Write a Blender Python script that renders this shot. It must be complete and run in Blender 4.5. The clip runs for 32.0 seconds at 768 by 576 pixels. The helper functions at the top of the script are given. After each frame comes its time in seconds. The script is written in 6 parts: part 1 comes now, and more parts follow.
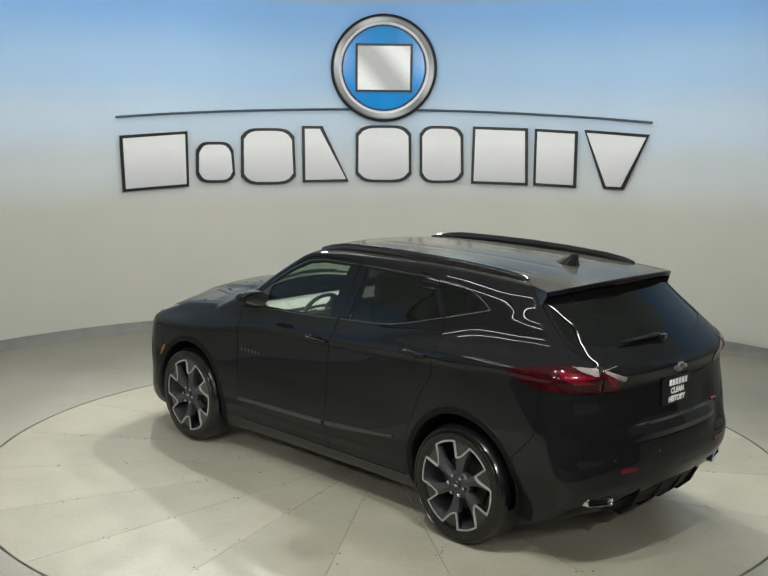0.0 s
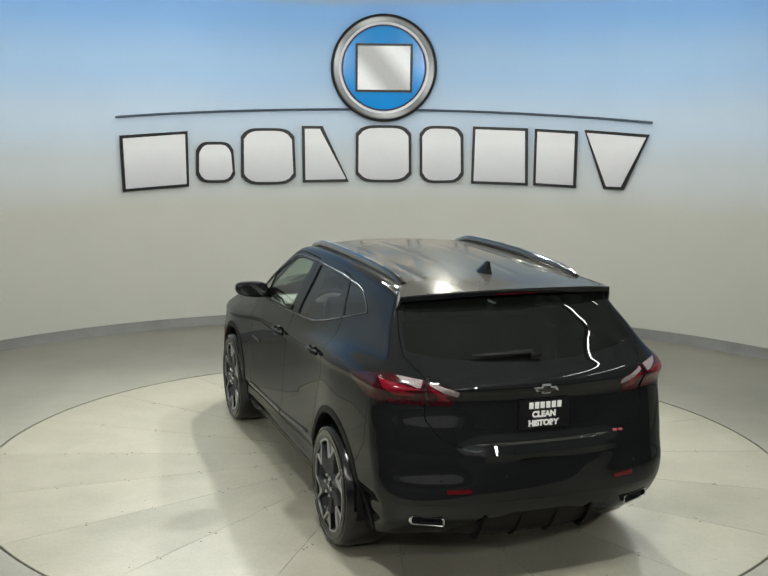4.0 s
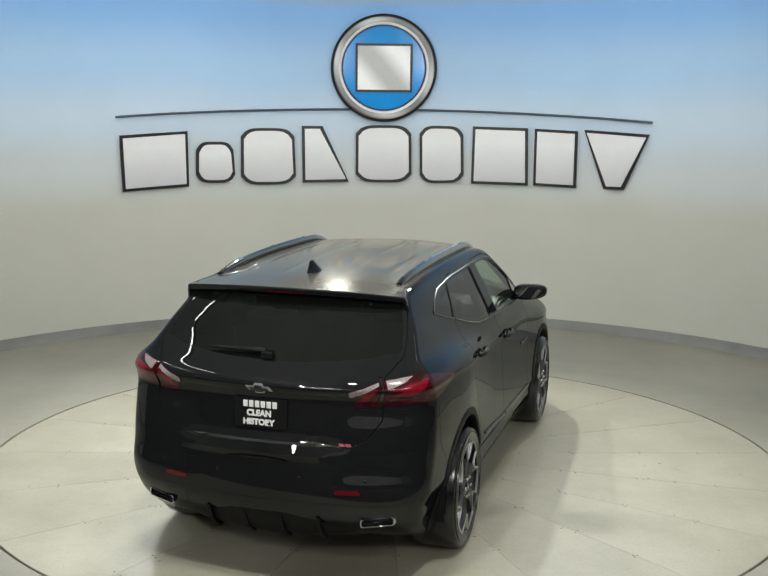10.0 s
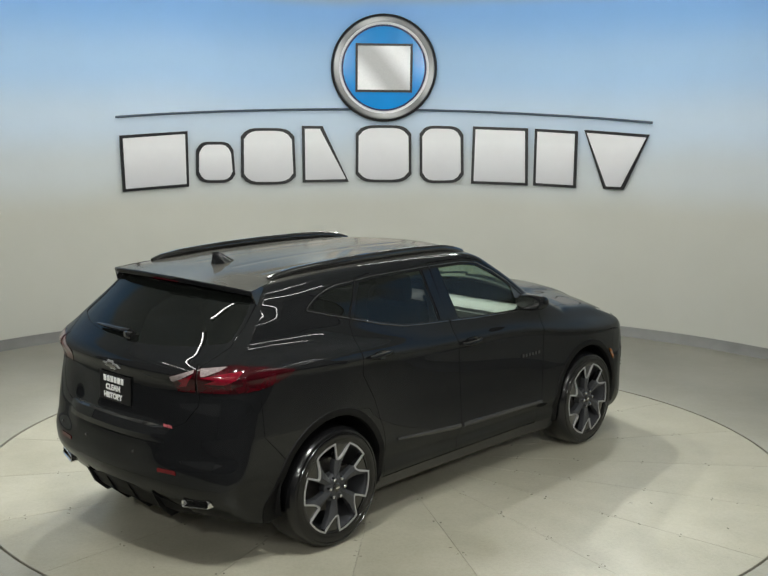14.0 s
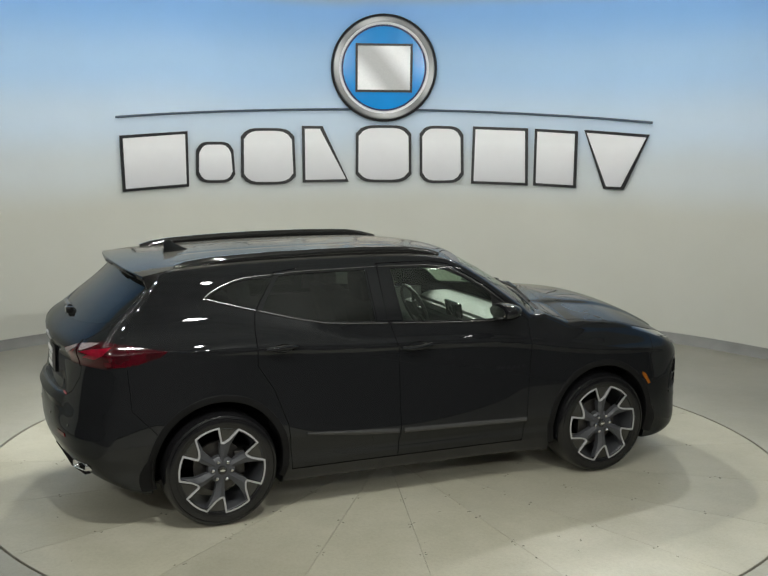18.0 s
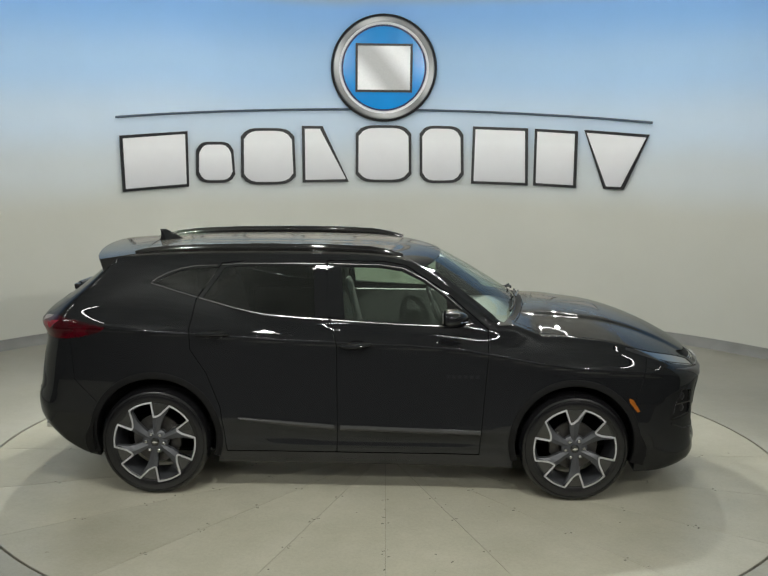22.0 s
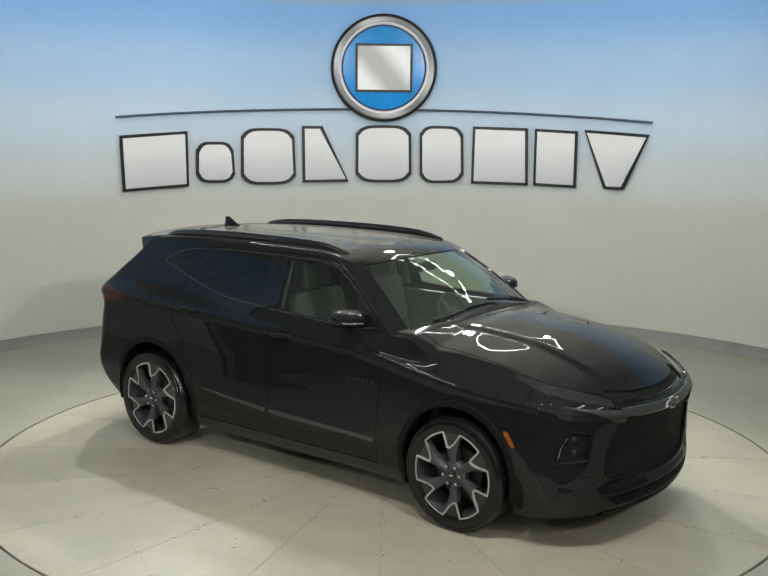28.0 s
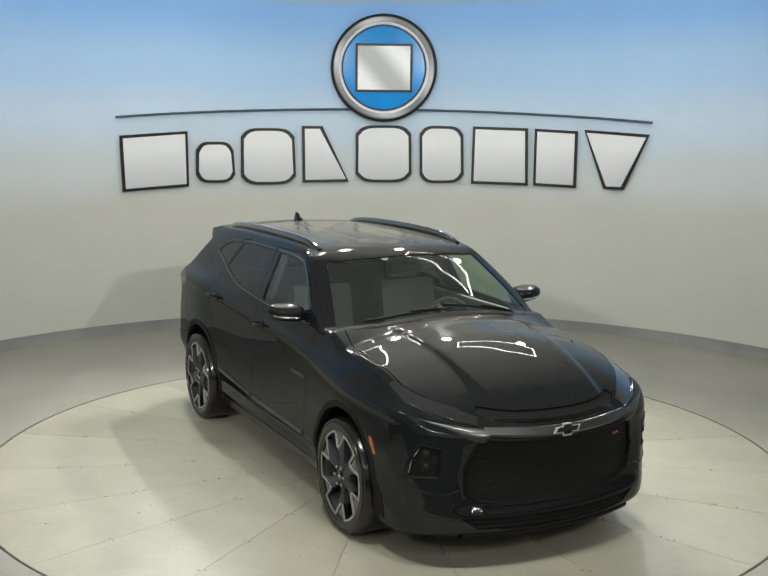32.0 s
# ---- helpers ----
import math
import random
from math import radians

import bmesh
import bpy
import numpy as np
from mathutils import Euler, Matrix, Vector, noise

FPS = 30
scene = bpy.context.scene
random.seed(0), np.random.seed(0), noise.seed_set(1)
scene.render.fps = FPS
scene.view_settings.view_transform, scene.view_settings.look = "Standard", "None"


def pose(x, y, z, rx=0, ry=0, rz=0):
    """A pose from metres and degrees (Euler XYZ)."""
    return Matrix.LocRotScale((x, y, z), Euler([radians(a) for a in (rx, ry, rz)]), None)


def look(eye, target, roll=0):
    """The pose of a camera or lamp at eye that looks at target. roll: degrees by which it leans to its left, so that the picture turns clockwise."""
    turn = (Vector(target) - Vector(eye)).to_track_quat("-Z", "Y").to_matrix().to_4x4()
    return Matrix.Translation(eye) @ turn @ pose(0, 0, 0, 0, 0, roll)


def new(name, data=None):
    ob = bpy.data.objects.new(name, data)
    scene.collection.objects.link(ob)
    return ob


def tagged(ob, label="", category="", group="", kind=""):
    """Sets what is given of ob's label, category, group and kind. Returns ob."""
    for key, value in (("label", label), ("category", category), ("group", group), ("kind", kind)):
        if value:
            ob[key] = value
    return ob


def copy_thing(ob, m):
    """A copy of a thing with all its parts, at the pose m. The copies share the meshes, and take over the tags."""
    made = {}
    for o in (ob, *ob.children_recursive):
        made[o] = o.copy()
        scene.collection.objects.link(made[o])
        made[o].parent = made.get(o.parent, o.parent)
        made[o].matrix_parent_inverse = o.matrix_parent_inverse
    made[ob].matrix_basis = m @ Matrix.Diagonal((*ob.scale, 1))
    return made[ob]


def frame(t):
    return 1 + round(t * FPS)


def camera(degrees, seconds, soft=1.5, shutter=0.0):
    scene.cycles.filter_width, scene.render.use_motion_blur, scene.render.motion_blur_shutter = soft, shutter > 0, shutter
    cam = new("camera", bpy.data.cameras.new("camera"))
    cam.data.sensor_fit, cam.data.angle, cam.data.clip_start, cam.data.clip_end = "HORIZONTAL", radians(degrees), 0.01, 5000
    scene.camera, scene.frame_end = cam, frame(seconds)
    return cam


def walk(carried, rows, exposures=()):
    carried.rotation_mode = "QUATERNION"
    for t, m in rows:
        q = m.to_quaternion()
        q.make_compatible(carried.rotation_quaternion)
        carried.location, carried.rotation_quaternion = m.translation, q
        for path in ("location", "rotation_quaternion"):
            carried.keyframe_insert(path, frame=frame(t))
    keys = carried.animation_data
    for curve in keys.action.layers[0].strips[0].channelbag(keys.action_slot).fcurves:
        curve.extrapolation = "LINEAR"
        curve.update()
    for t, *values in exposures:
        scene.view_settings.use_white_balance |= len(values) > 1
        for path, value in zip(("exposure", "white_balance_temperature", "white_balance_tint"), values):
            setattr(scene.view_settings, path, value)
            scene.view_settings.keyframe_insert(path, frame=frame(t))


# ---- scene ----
# ---------------------------------------------------------------- camera
cam = camera(39.12, 32.0, soft=1.5)
EYE = (0.0, -8.087, 2.623)
SWING, DIP = radians(0.185), radians(9.313)
AIM = (EYE[0] - math.sin(SWING) * math.cos(DIP), EYE[1] + math.cos(SWING) * math.cos(DIP), EYE[2] - math.sin(DIP))
walk(cam, [(0.0, look(EYE, AIM, 0.647)), (32.0, look(EYE, AIM, 0.647))])

# ---------------------------------------------------------------- world and lights
scene.view_settings.exposure = 0.24
world = bpy.data.worlds.new("hall_dark")
scene.world = world
world.use_nodes = True
world.node_tree.nodes["Background"].inputs[0].default_value = (0.02, 0.02, 0.021, 1)
world.node_tree.nodes["Background"].inputs[1].default_value = 1.0


def spot(name, eye, target, watts, size, spread, blend=0.6, tone=(0.965, 0.985, 0.925)):
    d = bpy.data.lights.new(name, "SPOT")
    d.energy, d.shadow_soft_size, d.spot_size, d.spot_blend, d.color = watts, size, radians(spread), blend, tone
    ob = new(name, d)
    ob.matrix_world = look(eye, target)
    return ob


def strip(name, eye, target, watts, long, wide, tone=(1.0, 0.98, 0.93)):
    d = bpy.data.lights.new(name, "AREA")
    d.shape, d.size, d.size_y, d.energy, d.color = "RECTANGLE", long, wide, watts, tone
    ob = new(name, d)
    ob.matrix_world = look(eye, target)
    return ob


# floods behind the camera, over the table and over the back wall, and tubes under the ceiling;
# the pair over the table and the outer back pair are added fill
FLOODS = [
    ((-3.4, -7.4, 4.3), (-1.3, 5.0, 2.7), 930, 77), ((3.4, -7.4, 4.3), (0.9, 5.0, 2.75), 910, 77),
    # unseen overhead pair, added to fill the car's shadow on the near floor
    ((-0.8, -3.7, 4.6), (-0.6, -2.2, 0.0), 270, 80), ((0.8, -3.7, 4.6), (0.4, -2.2, 0.0), 240, 80),
    ((-0.55, 4.2, 4.6), (-1.0, -2.0, 0.0), 760, 95), ((0.55, 4.2, 4.6), (0.2, -2.2, 0.0), 780, 90),
    # unseen outer back pair, added to balance the floor's brightness left and right
    ((-2.4, 3.5, 4.5), (-1.3, -1.4, 0.0), 400, 90), ((2.4, 3.5, 4.5), (-0.3, -1.6, 0.0), 280, 85),
]
for eye, target, watts, spread in FLOODS:
    spot("flood_light", eye, target, watts, 0.085, spread, 0.9)
# each loop: centre x, centre y, half width, half depth, height
LOOPS = [(-1.7, 2.6, 0.9, 0.50, 4.40), (1.7, 2.6, 0.9, 0.50, 4.40)]
TUBES = []
for lx, ly, hw, hd, lz in LOOPS:
    for sgn in (-1, 1):
        TUBES.append((lx, ly + sgn * hd, lz, 2 * hw, 90))
        TUBES.append((lx + sgn * hw, ly, lz, 2 * hd, 0))
# unseen pair behind the camera, added to brighten the hall that the car reflects
TUBES += [(-2.6, -9.6, 4.55, 3.6, 90), (2.6, -9.6, 4.55, 3.6, 90)]
for sgn in (-1, 1):
    TUBES += [(sgn * 3.3, -1.6, 4.45, 1.9, 0), (sgn * 4.1, -1.6, 4.45, 1.9, 0)]
for tx, ty, tz, tl, turn in TUBES:
    if turn:
        # the added hall pair gets ten times the power
        strip("tube_light", (tx, ty, tz), (tx, ty, 0.0), (2.6 if ty > -5 else 26.0) * tl, tl, 0.03)
    else:
        strip("tube_light", (tx, ty, tz), (tx, ty, 0.0), 2.6 * tl, 0.03, tl)

# ---------------------------------------------------------------- materials


def nodes_of(name):
    m = bpy.data.materials.new(name)
    m.use_nodes = True
    nt = m.node_tree
    return m, nt, nt.nodes["Principled BSDF"]


def ramp_between(nt, fac, a, b, lo=0.35, hi=0.65):
    r = nt.nodes.new("ShaderNodeValToRGB")
    r.color_ramp.elements[0].position, r.color_ramp.elements[1].position = lo, hi
    r.color_ramp.elements[0].color, r.color_ramp.elements[1].color = (*a, 1), (*b, 1)
    nt.links.new(fac, r.inputs[0])
    return r.outputs[0]


def noise_of(nt, scale, detail=4.0, coords="Object", rough=0.6, shuffle=False):
    tc, n = nt.nodes.new("ShaderNodeTexCoord"), nt.nodes.new("ShaderNodeTexNoise")
    if shuffle:
        # alike pieces each take their own patch of the pattern
        n.noise_dimensions = "4D"
        info, far = nt.nodes.new("ShaderNodeObjectInfo"), nt.nodes.new("ShaderNodeMath")
        far.operation, far.inputs[1].default_value = "MULTIPLY", 40.0
        nt.links.new(info.outputs["Random"], far.inputs[0])
        nt.links.new(far.outputs[0], n.inputs["W"])
    n.inputs["Scale"].default_value, n.inputs["Detail"].default_value, n.inputs["Roughness"].default_value = scale, detail, rough
    nt.links.new(tc.outputs[coords], n.inputs["Vector"])
    return n.outputs[0]


def mixed(nt, fac, a, b, kind="MIX"):
    m = nt.nodes.new("ShaderNodeMix")
    m.data_type, m.blend_type = "RGBA", kind
    for sock, v in ((m.inputs[0], fac), (m.inputs[6], a), (m.inputs[7], b)):
        if isinstance(v, (int, float)):
            sock.default_value = v
        elif isinstance(v, tuple):
            sock.default_value = (*v, 1)
        else:
            nt.links.new(v, sock)
    return m.outputs[2]


def bump_of(nt, p, height, strength, dist=0.01):
    b = nt.nodes.new("ShaderNodeBump")
    b.inputs["Strength"].default_value, b.inputs["Distance"].default_value = strength, dist
    nt.links.new(height, b.inputs["Height"])
    nt.links.new(b.outputs[0], p.inputs["Normal"])


def simple(name, colour, rough=0.5, metal=0.0, vary=0.12, scale=18.0, coat=0.0, bump=0.0, spec=0.5):
    m, nt, p = nodes_of(name)
    dark = tuple(c * (1 - vary) for c in colour)
    n = noise_of(nt, scale)
    nt.links.new(ramp_between(nt, n, dark, colour), p.inputs["Base Color"])
    p.inputs["Roughness"].default_value, p.inputs["Metallic"].default_value = rough, metal
    p.inputs["Coat Weight"].default_value, p.inputs["Coat Roughness"].default_value = coat, 0.02
    p.inputs["Specular IOR Level"].default_value = spec
    if bump:
        bump_of(nt, p, noise_of(nt, scale * 6), bump, 0.002)
    return m


def glass(name, tint, haze=0.03, ior=1.5):
    """A thin pane: clear tint, mirror gloss by Fresnel, and a weak grey-green diffuse veil."""
    m = bpy.data.materials.new(name)
    m.use_nodes = True
    nt = m.node_tree
    nt.nodes.clear()
    out, mix, veil = nt.nodes.new("ShaderNodeOutputMaterial"), nt.nodes.new("ShaderNodeMixShader"), nt.nodes.new("ShaderNodeMixShader")
    tr, gl, fr, di = nt.nodes.new("ShaderNodeBsdfTransparent"), nt.nodes.new("ShaderNodeBsdfGlossy"), nt.nodes.new("ShaderNodeLayerWeight"), nt.nodes.new("ShaderNodeBsdfDiffuse")
    tr.inputs[0].default_value, gl.inputs[0].default_value, di.inputs[0].default_value = (*tint, 1), (1, 1, 1, 1), (0.46, 0.52, 0.47, 1)
    gl.inputs["Roughness"].default_value, fr.inputs[0].default_value, veil.inputs[0].default_value = 0.0, 0.5, haze
    steep, gain = nt.nodes.new("ShaderNodeMath"), nt.nodes.new("ShaderNodeMath")
    steep.operation, steep.inputs[1].default_value = "POWER", 5.0
    gain.operation, gain.inputs[1].default_value, gain.inputs[2].default_value = "MULTIPLY_ADD", 0.62, ((ior - 1) / (ior + 1)) ** 2
    for a, b in ((tr.outputs[0], veil.inputs[1]), (di.outputs[0], veil.inputs[2]), (fr.outputs["Facing"], steep.inputs[0]), (steep.outputs[0], gain.inputs[0]), (gain.outputs[0], mix.inputs[0]), (veil.outputs[0], mix.inputs[1]), (gl.outputs[0], mix.inputs[2]), (mix.outputs[0], out.inputs[0])):
        nt.links.new(a, b)
    return m


def floor_material(name, dark, light):
    m, nt, p = nodes_of(name)
    big, mid, fine = noise_of(nt, 0.55, 3.0, shuffle=True), noise_of(nt, 2.6, 6.0, shuffle=True), noise_of(nt, 45.0, 4.0)
    blot = ramp_between(nt, noise_of(nt, 1.5, 9.0, rough=0.72, shuffle=True), (0.90, 0.895, 0.86), (1.0, 1.0, 1.0), 0.40, 0.60)
    base = ramp_between(nt, big, dark, light, 0.35, 0.68)
    worn = ramp_between(nt, mid, (0.80, 0.80, 0.78), (1.0, 1.0, 1.0), 0.30, 0.62)
    grain = ramp_between(nt, fine, (0.86, 0.86, 0.85), (1.0, 1.0, 1.0), 0.38, 0.56)
    nt.links.new(mixed(nt, 0.5, mixed(nt, 0.9, mixed(nt, 0.7, base, worn, "MULTIPLY"), blot, "MULTIPLY"), grain, "MULTIPLY"), p.inputs["Base Color"])
    rr = nt.nodes.new("ShaderNodeMapRange")
    rr.inputs[3].default_value, rr.inputs[4].default_value = 0.24, 0.44
    nt.links.new(mid, rr.inputs[0])
    nt.links.new(rr.outputs[0], p.inputs["Roughness"])
    bump_of(nt, p, noise_of(nt, 14.0, 9.0, rough=0.7), 0.22, 0.01)
    return m


def wall_material():
    m, nt, p = nodes_of("wall_paint")
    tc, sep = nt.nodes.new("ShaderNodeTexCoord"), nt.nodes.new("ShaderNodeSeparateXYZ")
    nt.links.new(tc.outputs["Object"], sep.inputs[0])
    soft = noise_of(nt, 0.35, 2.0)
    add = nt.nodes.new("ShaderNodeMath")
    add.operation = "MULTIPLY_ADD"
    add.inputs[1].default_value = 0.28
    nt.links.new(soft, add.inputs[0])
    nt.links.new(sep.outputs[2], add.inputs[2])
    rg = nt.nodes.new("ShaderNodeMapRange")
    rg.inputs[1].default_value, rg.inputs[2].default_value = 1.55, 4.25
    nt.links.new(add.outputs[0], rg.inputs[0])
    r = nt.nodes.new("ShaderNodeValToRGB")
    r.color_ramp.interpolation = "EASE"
    # the last grey stop lies out of view, added to mute blue reflections
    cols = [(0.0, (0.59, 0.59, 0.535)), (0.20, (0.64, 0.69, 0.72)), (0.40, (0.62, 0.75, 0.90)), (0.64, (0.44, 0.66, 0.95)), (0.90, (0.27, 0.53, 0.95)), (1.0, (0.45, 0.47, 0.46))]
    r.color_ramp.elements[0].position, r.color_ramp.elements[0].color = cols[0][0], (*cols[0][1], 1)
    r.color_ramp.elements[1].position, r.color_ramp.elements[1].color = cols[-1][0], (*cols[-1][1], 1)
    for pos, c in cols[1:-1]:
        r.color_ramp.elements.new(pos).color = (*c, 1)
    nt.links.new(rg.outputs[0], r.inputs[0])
    stain = ramp_between(nt, noise_of(nt, 1.1, 5.0), (0.97, 0.97, 0.965), (1, 1, 1), 0.35, 0.6)
    nt.links.new(mixed(nt, 1.0, r.outputs[0], stain, "MULTIPLY"), p.inputs["Base Color"])
    p.inputs["Roughness"].default_value = 0.62
    bump_of(nt, p, noise_of(nt, 160.0, 3.0), 0.05, 0.002)
    return m


def carpaint():
    """Black clear-coated paint: a mirror gloss by Fresnel over black; level faces are painted greyer to stand in for
    bright reflections.
    """
    m, nt, p = nodes_of("black_car_paint")
    flake = ramp_between(nt, noise_of(nt, 900.0, 2.0), (0.0072, 0.0075, 0.0083), (0.0090, 0.0094, 0.0102))
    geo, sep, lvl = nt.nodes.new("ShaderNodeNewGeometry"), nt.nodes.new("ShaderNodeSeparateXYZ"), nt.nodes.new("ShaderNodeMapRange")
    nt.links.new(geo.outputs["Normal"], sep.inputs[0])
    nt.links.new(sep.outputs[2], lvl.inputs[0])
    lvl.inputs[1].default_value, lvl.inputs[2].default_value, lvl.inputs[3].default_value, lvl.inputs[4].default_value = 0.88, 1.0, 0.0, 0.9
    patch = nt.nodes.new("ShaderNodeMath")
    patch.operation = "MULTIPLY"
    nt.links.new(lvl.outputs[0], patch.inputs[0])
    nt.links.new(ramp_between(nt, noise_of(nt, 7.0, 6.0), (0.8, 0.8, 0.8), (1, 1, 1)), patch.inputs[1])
    # mottled grey on level faces imitates the pale ceiling they reflect
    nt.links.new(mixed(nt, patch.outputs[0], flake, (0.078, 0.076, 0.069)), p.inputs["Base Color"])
    p.inputs["Roughness"].default_value, p.inputs["Specular IOR Level"].default_value = 0.5, 0.0
    gl, facing, mix = nt.nodes.new("ShaderNodeBsdfGlossy"), nt.nodes.new("ShaderNodeLayerWeight"), nt.nodes.new("ShaderNodeMixShader")
    facing.inputs[0].default_value = 0.5
    level_mask = nt.nodes.new("ShaderNodeMapRange")
    level_mask.inputs[1].default_value, level_mask.inputs[2].default_value, level_mask.inputs[3].default_value, level_mask.inputs[4].default_value = 0.985, 0.998, 0.0, 1.0
    nt.links.new(sep.outputs[2], level_mask.inputs[0])
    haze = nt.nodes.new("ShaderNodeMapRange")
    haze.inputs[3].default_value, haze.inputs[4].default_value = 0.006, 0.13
    nt.links.new(level_mask.outputs[0], haze.inputs[0])
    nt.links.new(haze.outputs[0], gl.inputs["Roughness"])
    # warmer, blurred gloss on level faces mutes the blue wall's reflection
    nt.links.new(mixed(nt, level_mask.outputs[0], (0.96, 0.985, 1.0), (1.0, 0.94, 0.83)), gl.inputs[0])
    steep, gain = nt.nodes.new("ShaderNodeMath"), nt.nodes.new("ShaderNodeMath")
    steep.operation, steep.inputs[1].default_value = "POWER", 5.0
    gain.operation, gain.inputs[1].default_value, gain.inputs[2].default_value = "MULTIPLY_ADD", 0.52, 0.040
    out = nt.nodes["Material Output"]
    for a, b in ((facing.outputs["Facing"], steep.inputs[0]), (steep.outputs[0], gain.inputs[0]), (gain.outputs[0], mix.inputs[0]), (p.outputs[0], mix.inputs[1]), (gl.outputs[0], mix.inputs[2]), (mix.outputs[0], out.inputs[0])):
        nt.links.new(a, b)
    return m


M = {}
M["floor"] = floor_material("poured_floor", (0.328, 0.318, 0.272), (0.388, 0.376, 0.322))
M["table"] = floor_material("turntable_floor", (0.392, 0.374, 0.302), (0.470, 0.450, 0.366))
M["wall"] = wall_material()
M["base"] = simple("grey_cove_base", (0.26, 0.26, 0.25), 0.5, vary=0.15, scale=3.0)
M["ceiling"] = simple("pale_grey_ceiling", (0.78, 0.78, 0.76), 0.9, vary=0.2, scale=2.0)
M["hall"] = simple("dark_reflect_board", (0.06, 0.06, 0.062), 0.9, vary=0.3, scale=1.0)
M["reflect_floor"] = simple("dark_reflect_floor", (0.05, 0.05, 0.05), 0.6, vary=0.3, scale=2.0)
M["hall_pale"] = simple("pale_hall_wall", (0.62, 0.62, 0.60), 0.9, vary=0.2, scale=1.0)
M["hall_grey"] = simple("grey_hall_wall", (0.30, 0.30, 0.29), 0.9, vary=0.2, scale=1.0)
M["gap"] = simple("dark_joint", (0.008, 0.008, 0.007), 0.9)
M["seam"] = simple("floor_joint", (0.33, 0.315, 0.26), 0.8, vary=0.4, scale=6.0)
M["chip"] = simple("floor_chip", (0.17, 0.16, 0.135), 0.8, vary=0.4, scale=30.0)
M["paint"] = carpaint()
M["clad"] = simple("black_plastic", (0.014, 0.014, 0.015), 0.17, vary=0.25, bump=0.15, scale=60)
M["gloss"] = simple("gloss_black_trim", (0.009, 0.009, 0.009), 0.06, coat=1.0)
M["inner"] = simple("black_underbody", (0.010, 0.010, 0.010), 0.8, spec=0.15)
M["valance"] = simple("matt_black_plastic", (0.007, 0.007, 0.0073), 0.55, vary=0.3, scale=40, spec=0.15)
M["tyre"] = simple("tyre_rubber", (0.0075, 0.0075, 0.0082), 0.19, vary=0.3, scale=40, bump=0.12)
M["alloy_dark"] = simple("dark_grey_alloy", (0.060, 0.062, 0.068), 0.42, metal=0.3, vary=0.1)
M["alloy"] = simple("machined_alloy", (0.50, 0.50, 0.51), 0.45, metal=0.6, vary=0.08)
M["chrome"] = simple("chrome", (0.75, 0.75, 0.76), 0.08, metal=1.0, vary=0.04)
M["smoke_chrome"] = simple("dark_chrome", (0.50, 0.50, 0.51), 0.28, metal=0.6, vary=0.05)
M["mould"] = simple("satin_grey_moulding", (0.045, 0.045, 0.045), 0.24, vary=0.1)
M["trim"] = simple("dark_satin_trim", (0.21, 0.21, 0.21), 0.24, metal=0.95, vary=0.08)
M["disc"] = simple("brake_iron", (0.10, 0.095, 0.09), 0.4, metal=0.8, vary=0.3)
M["red"] = simple("red_lens", (0.048, 0.0008, 0.004), 0.10, vary=0.7, scale=13)
M["red_dark"] = simple("dark_red_lens", (0.055, 0.0009, 0.004), 0.09, vary=0.5, scale=20)
M["clear"] = simple("clear_lens", (0.31, 0.26, 0.26), 0.15, vary=0.45, scale=90)
M["red_bright"] = simple("bright_red_lens", (0.19, 0.003, 0.014), 0.12, vary=0.35, scale=30)
M["smoke"] = simple("smoked_lamp_lens", (0.012, 0.012, 0.014), 0.05, coat=1.0)
M["amber"] = simple("amber_lens", (0.28, 0.085, 0.008), 0.12, coat=1.0, vary=0.2, scale=60)
M["grille"] = simple("black_grille_plastic", (0.012, 0.012, 0.0125), 0.4, vary=0.2, spec=0.3)
M["badge_red"] = simple("red_enamel", (0.36, 0.09, 0.10), 0.2, vary=0.1)
M["white_print"] = simple("white_print", (0.80, 0.80, 0.78), 0.45, vary=0.03)
M["plate"] = simple("black_card", (0.007, 0.007, 0.0075), 0.30, vary=0.1)
M["seat"] = simple("dark_leather", (0.050, 0.055, 0.050), 0.6, vary=0.2, scale=8)
M["dash"] = simple("soft_dash_plastic", (0.085, 0.092, 0.085), 0.6, vary=0.2, scale=30)
M["liner"] = simple("grey_headliner", (0.16, 0.16, 0.15), 0.9, vary=0.1)
M["glass_front"] = glass("green_tint_glass", (0.58, 0.68, 0.59), 0.018)
M["glass_dark"] = glass("privacy_glass", (0.085, 0.092, 0.09), 0.012)
M["glass_screen"] = glass("windscreen_glass", (0.58, 0.68, 0.59), 0.032)
M["mirror"] = simple("mirror_glass", (0.8, 0.8, 0.8), 0.01, metal=1.0, vary=0.01)
def sign_face():
    """White enamel printed with a fade to pale grey at the foot of each block."""
    m, nt, p = nodes_of("white_enamel_sign")
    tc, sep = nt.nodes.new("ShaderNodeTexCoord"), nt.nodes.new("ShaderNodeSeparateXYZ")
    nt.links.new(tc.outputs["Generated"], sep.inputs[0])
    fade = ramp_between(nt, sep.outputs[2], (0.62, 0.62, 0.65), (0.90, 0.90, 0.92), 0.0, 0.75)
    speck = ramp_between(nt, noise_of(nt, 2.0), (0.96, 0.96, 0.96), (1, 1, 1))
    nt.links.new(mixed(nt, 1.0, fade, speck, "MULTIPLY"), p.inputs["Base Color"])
    p.inputs["Roughness"].default_value = 0.35
    return m


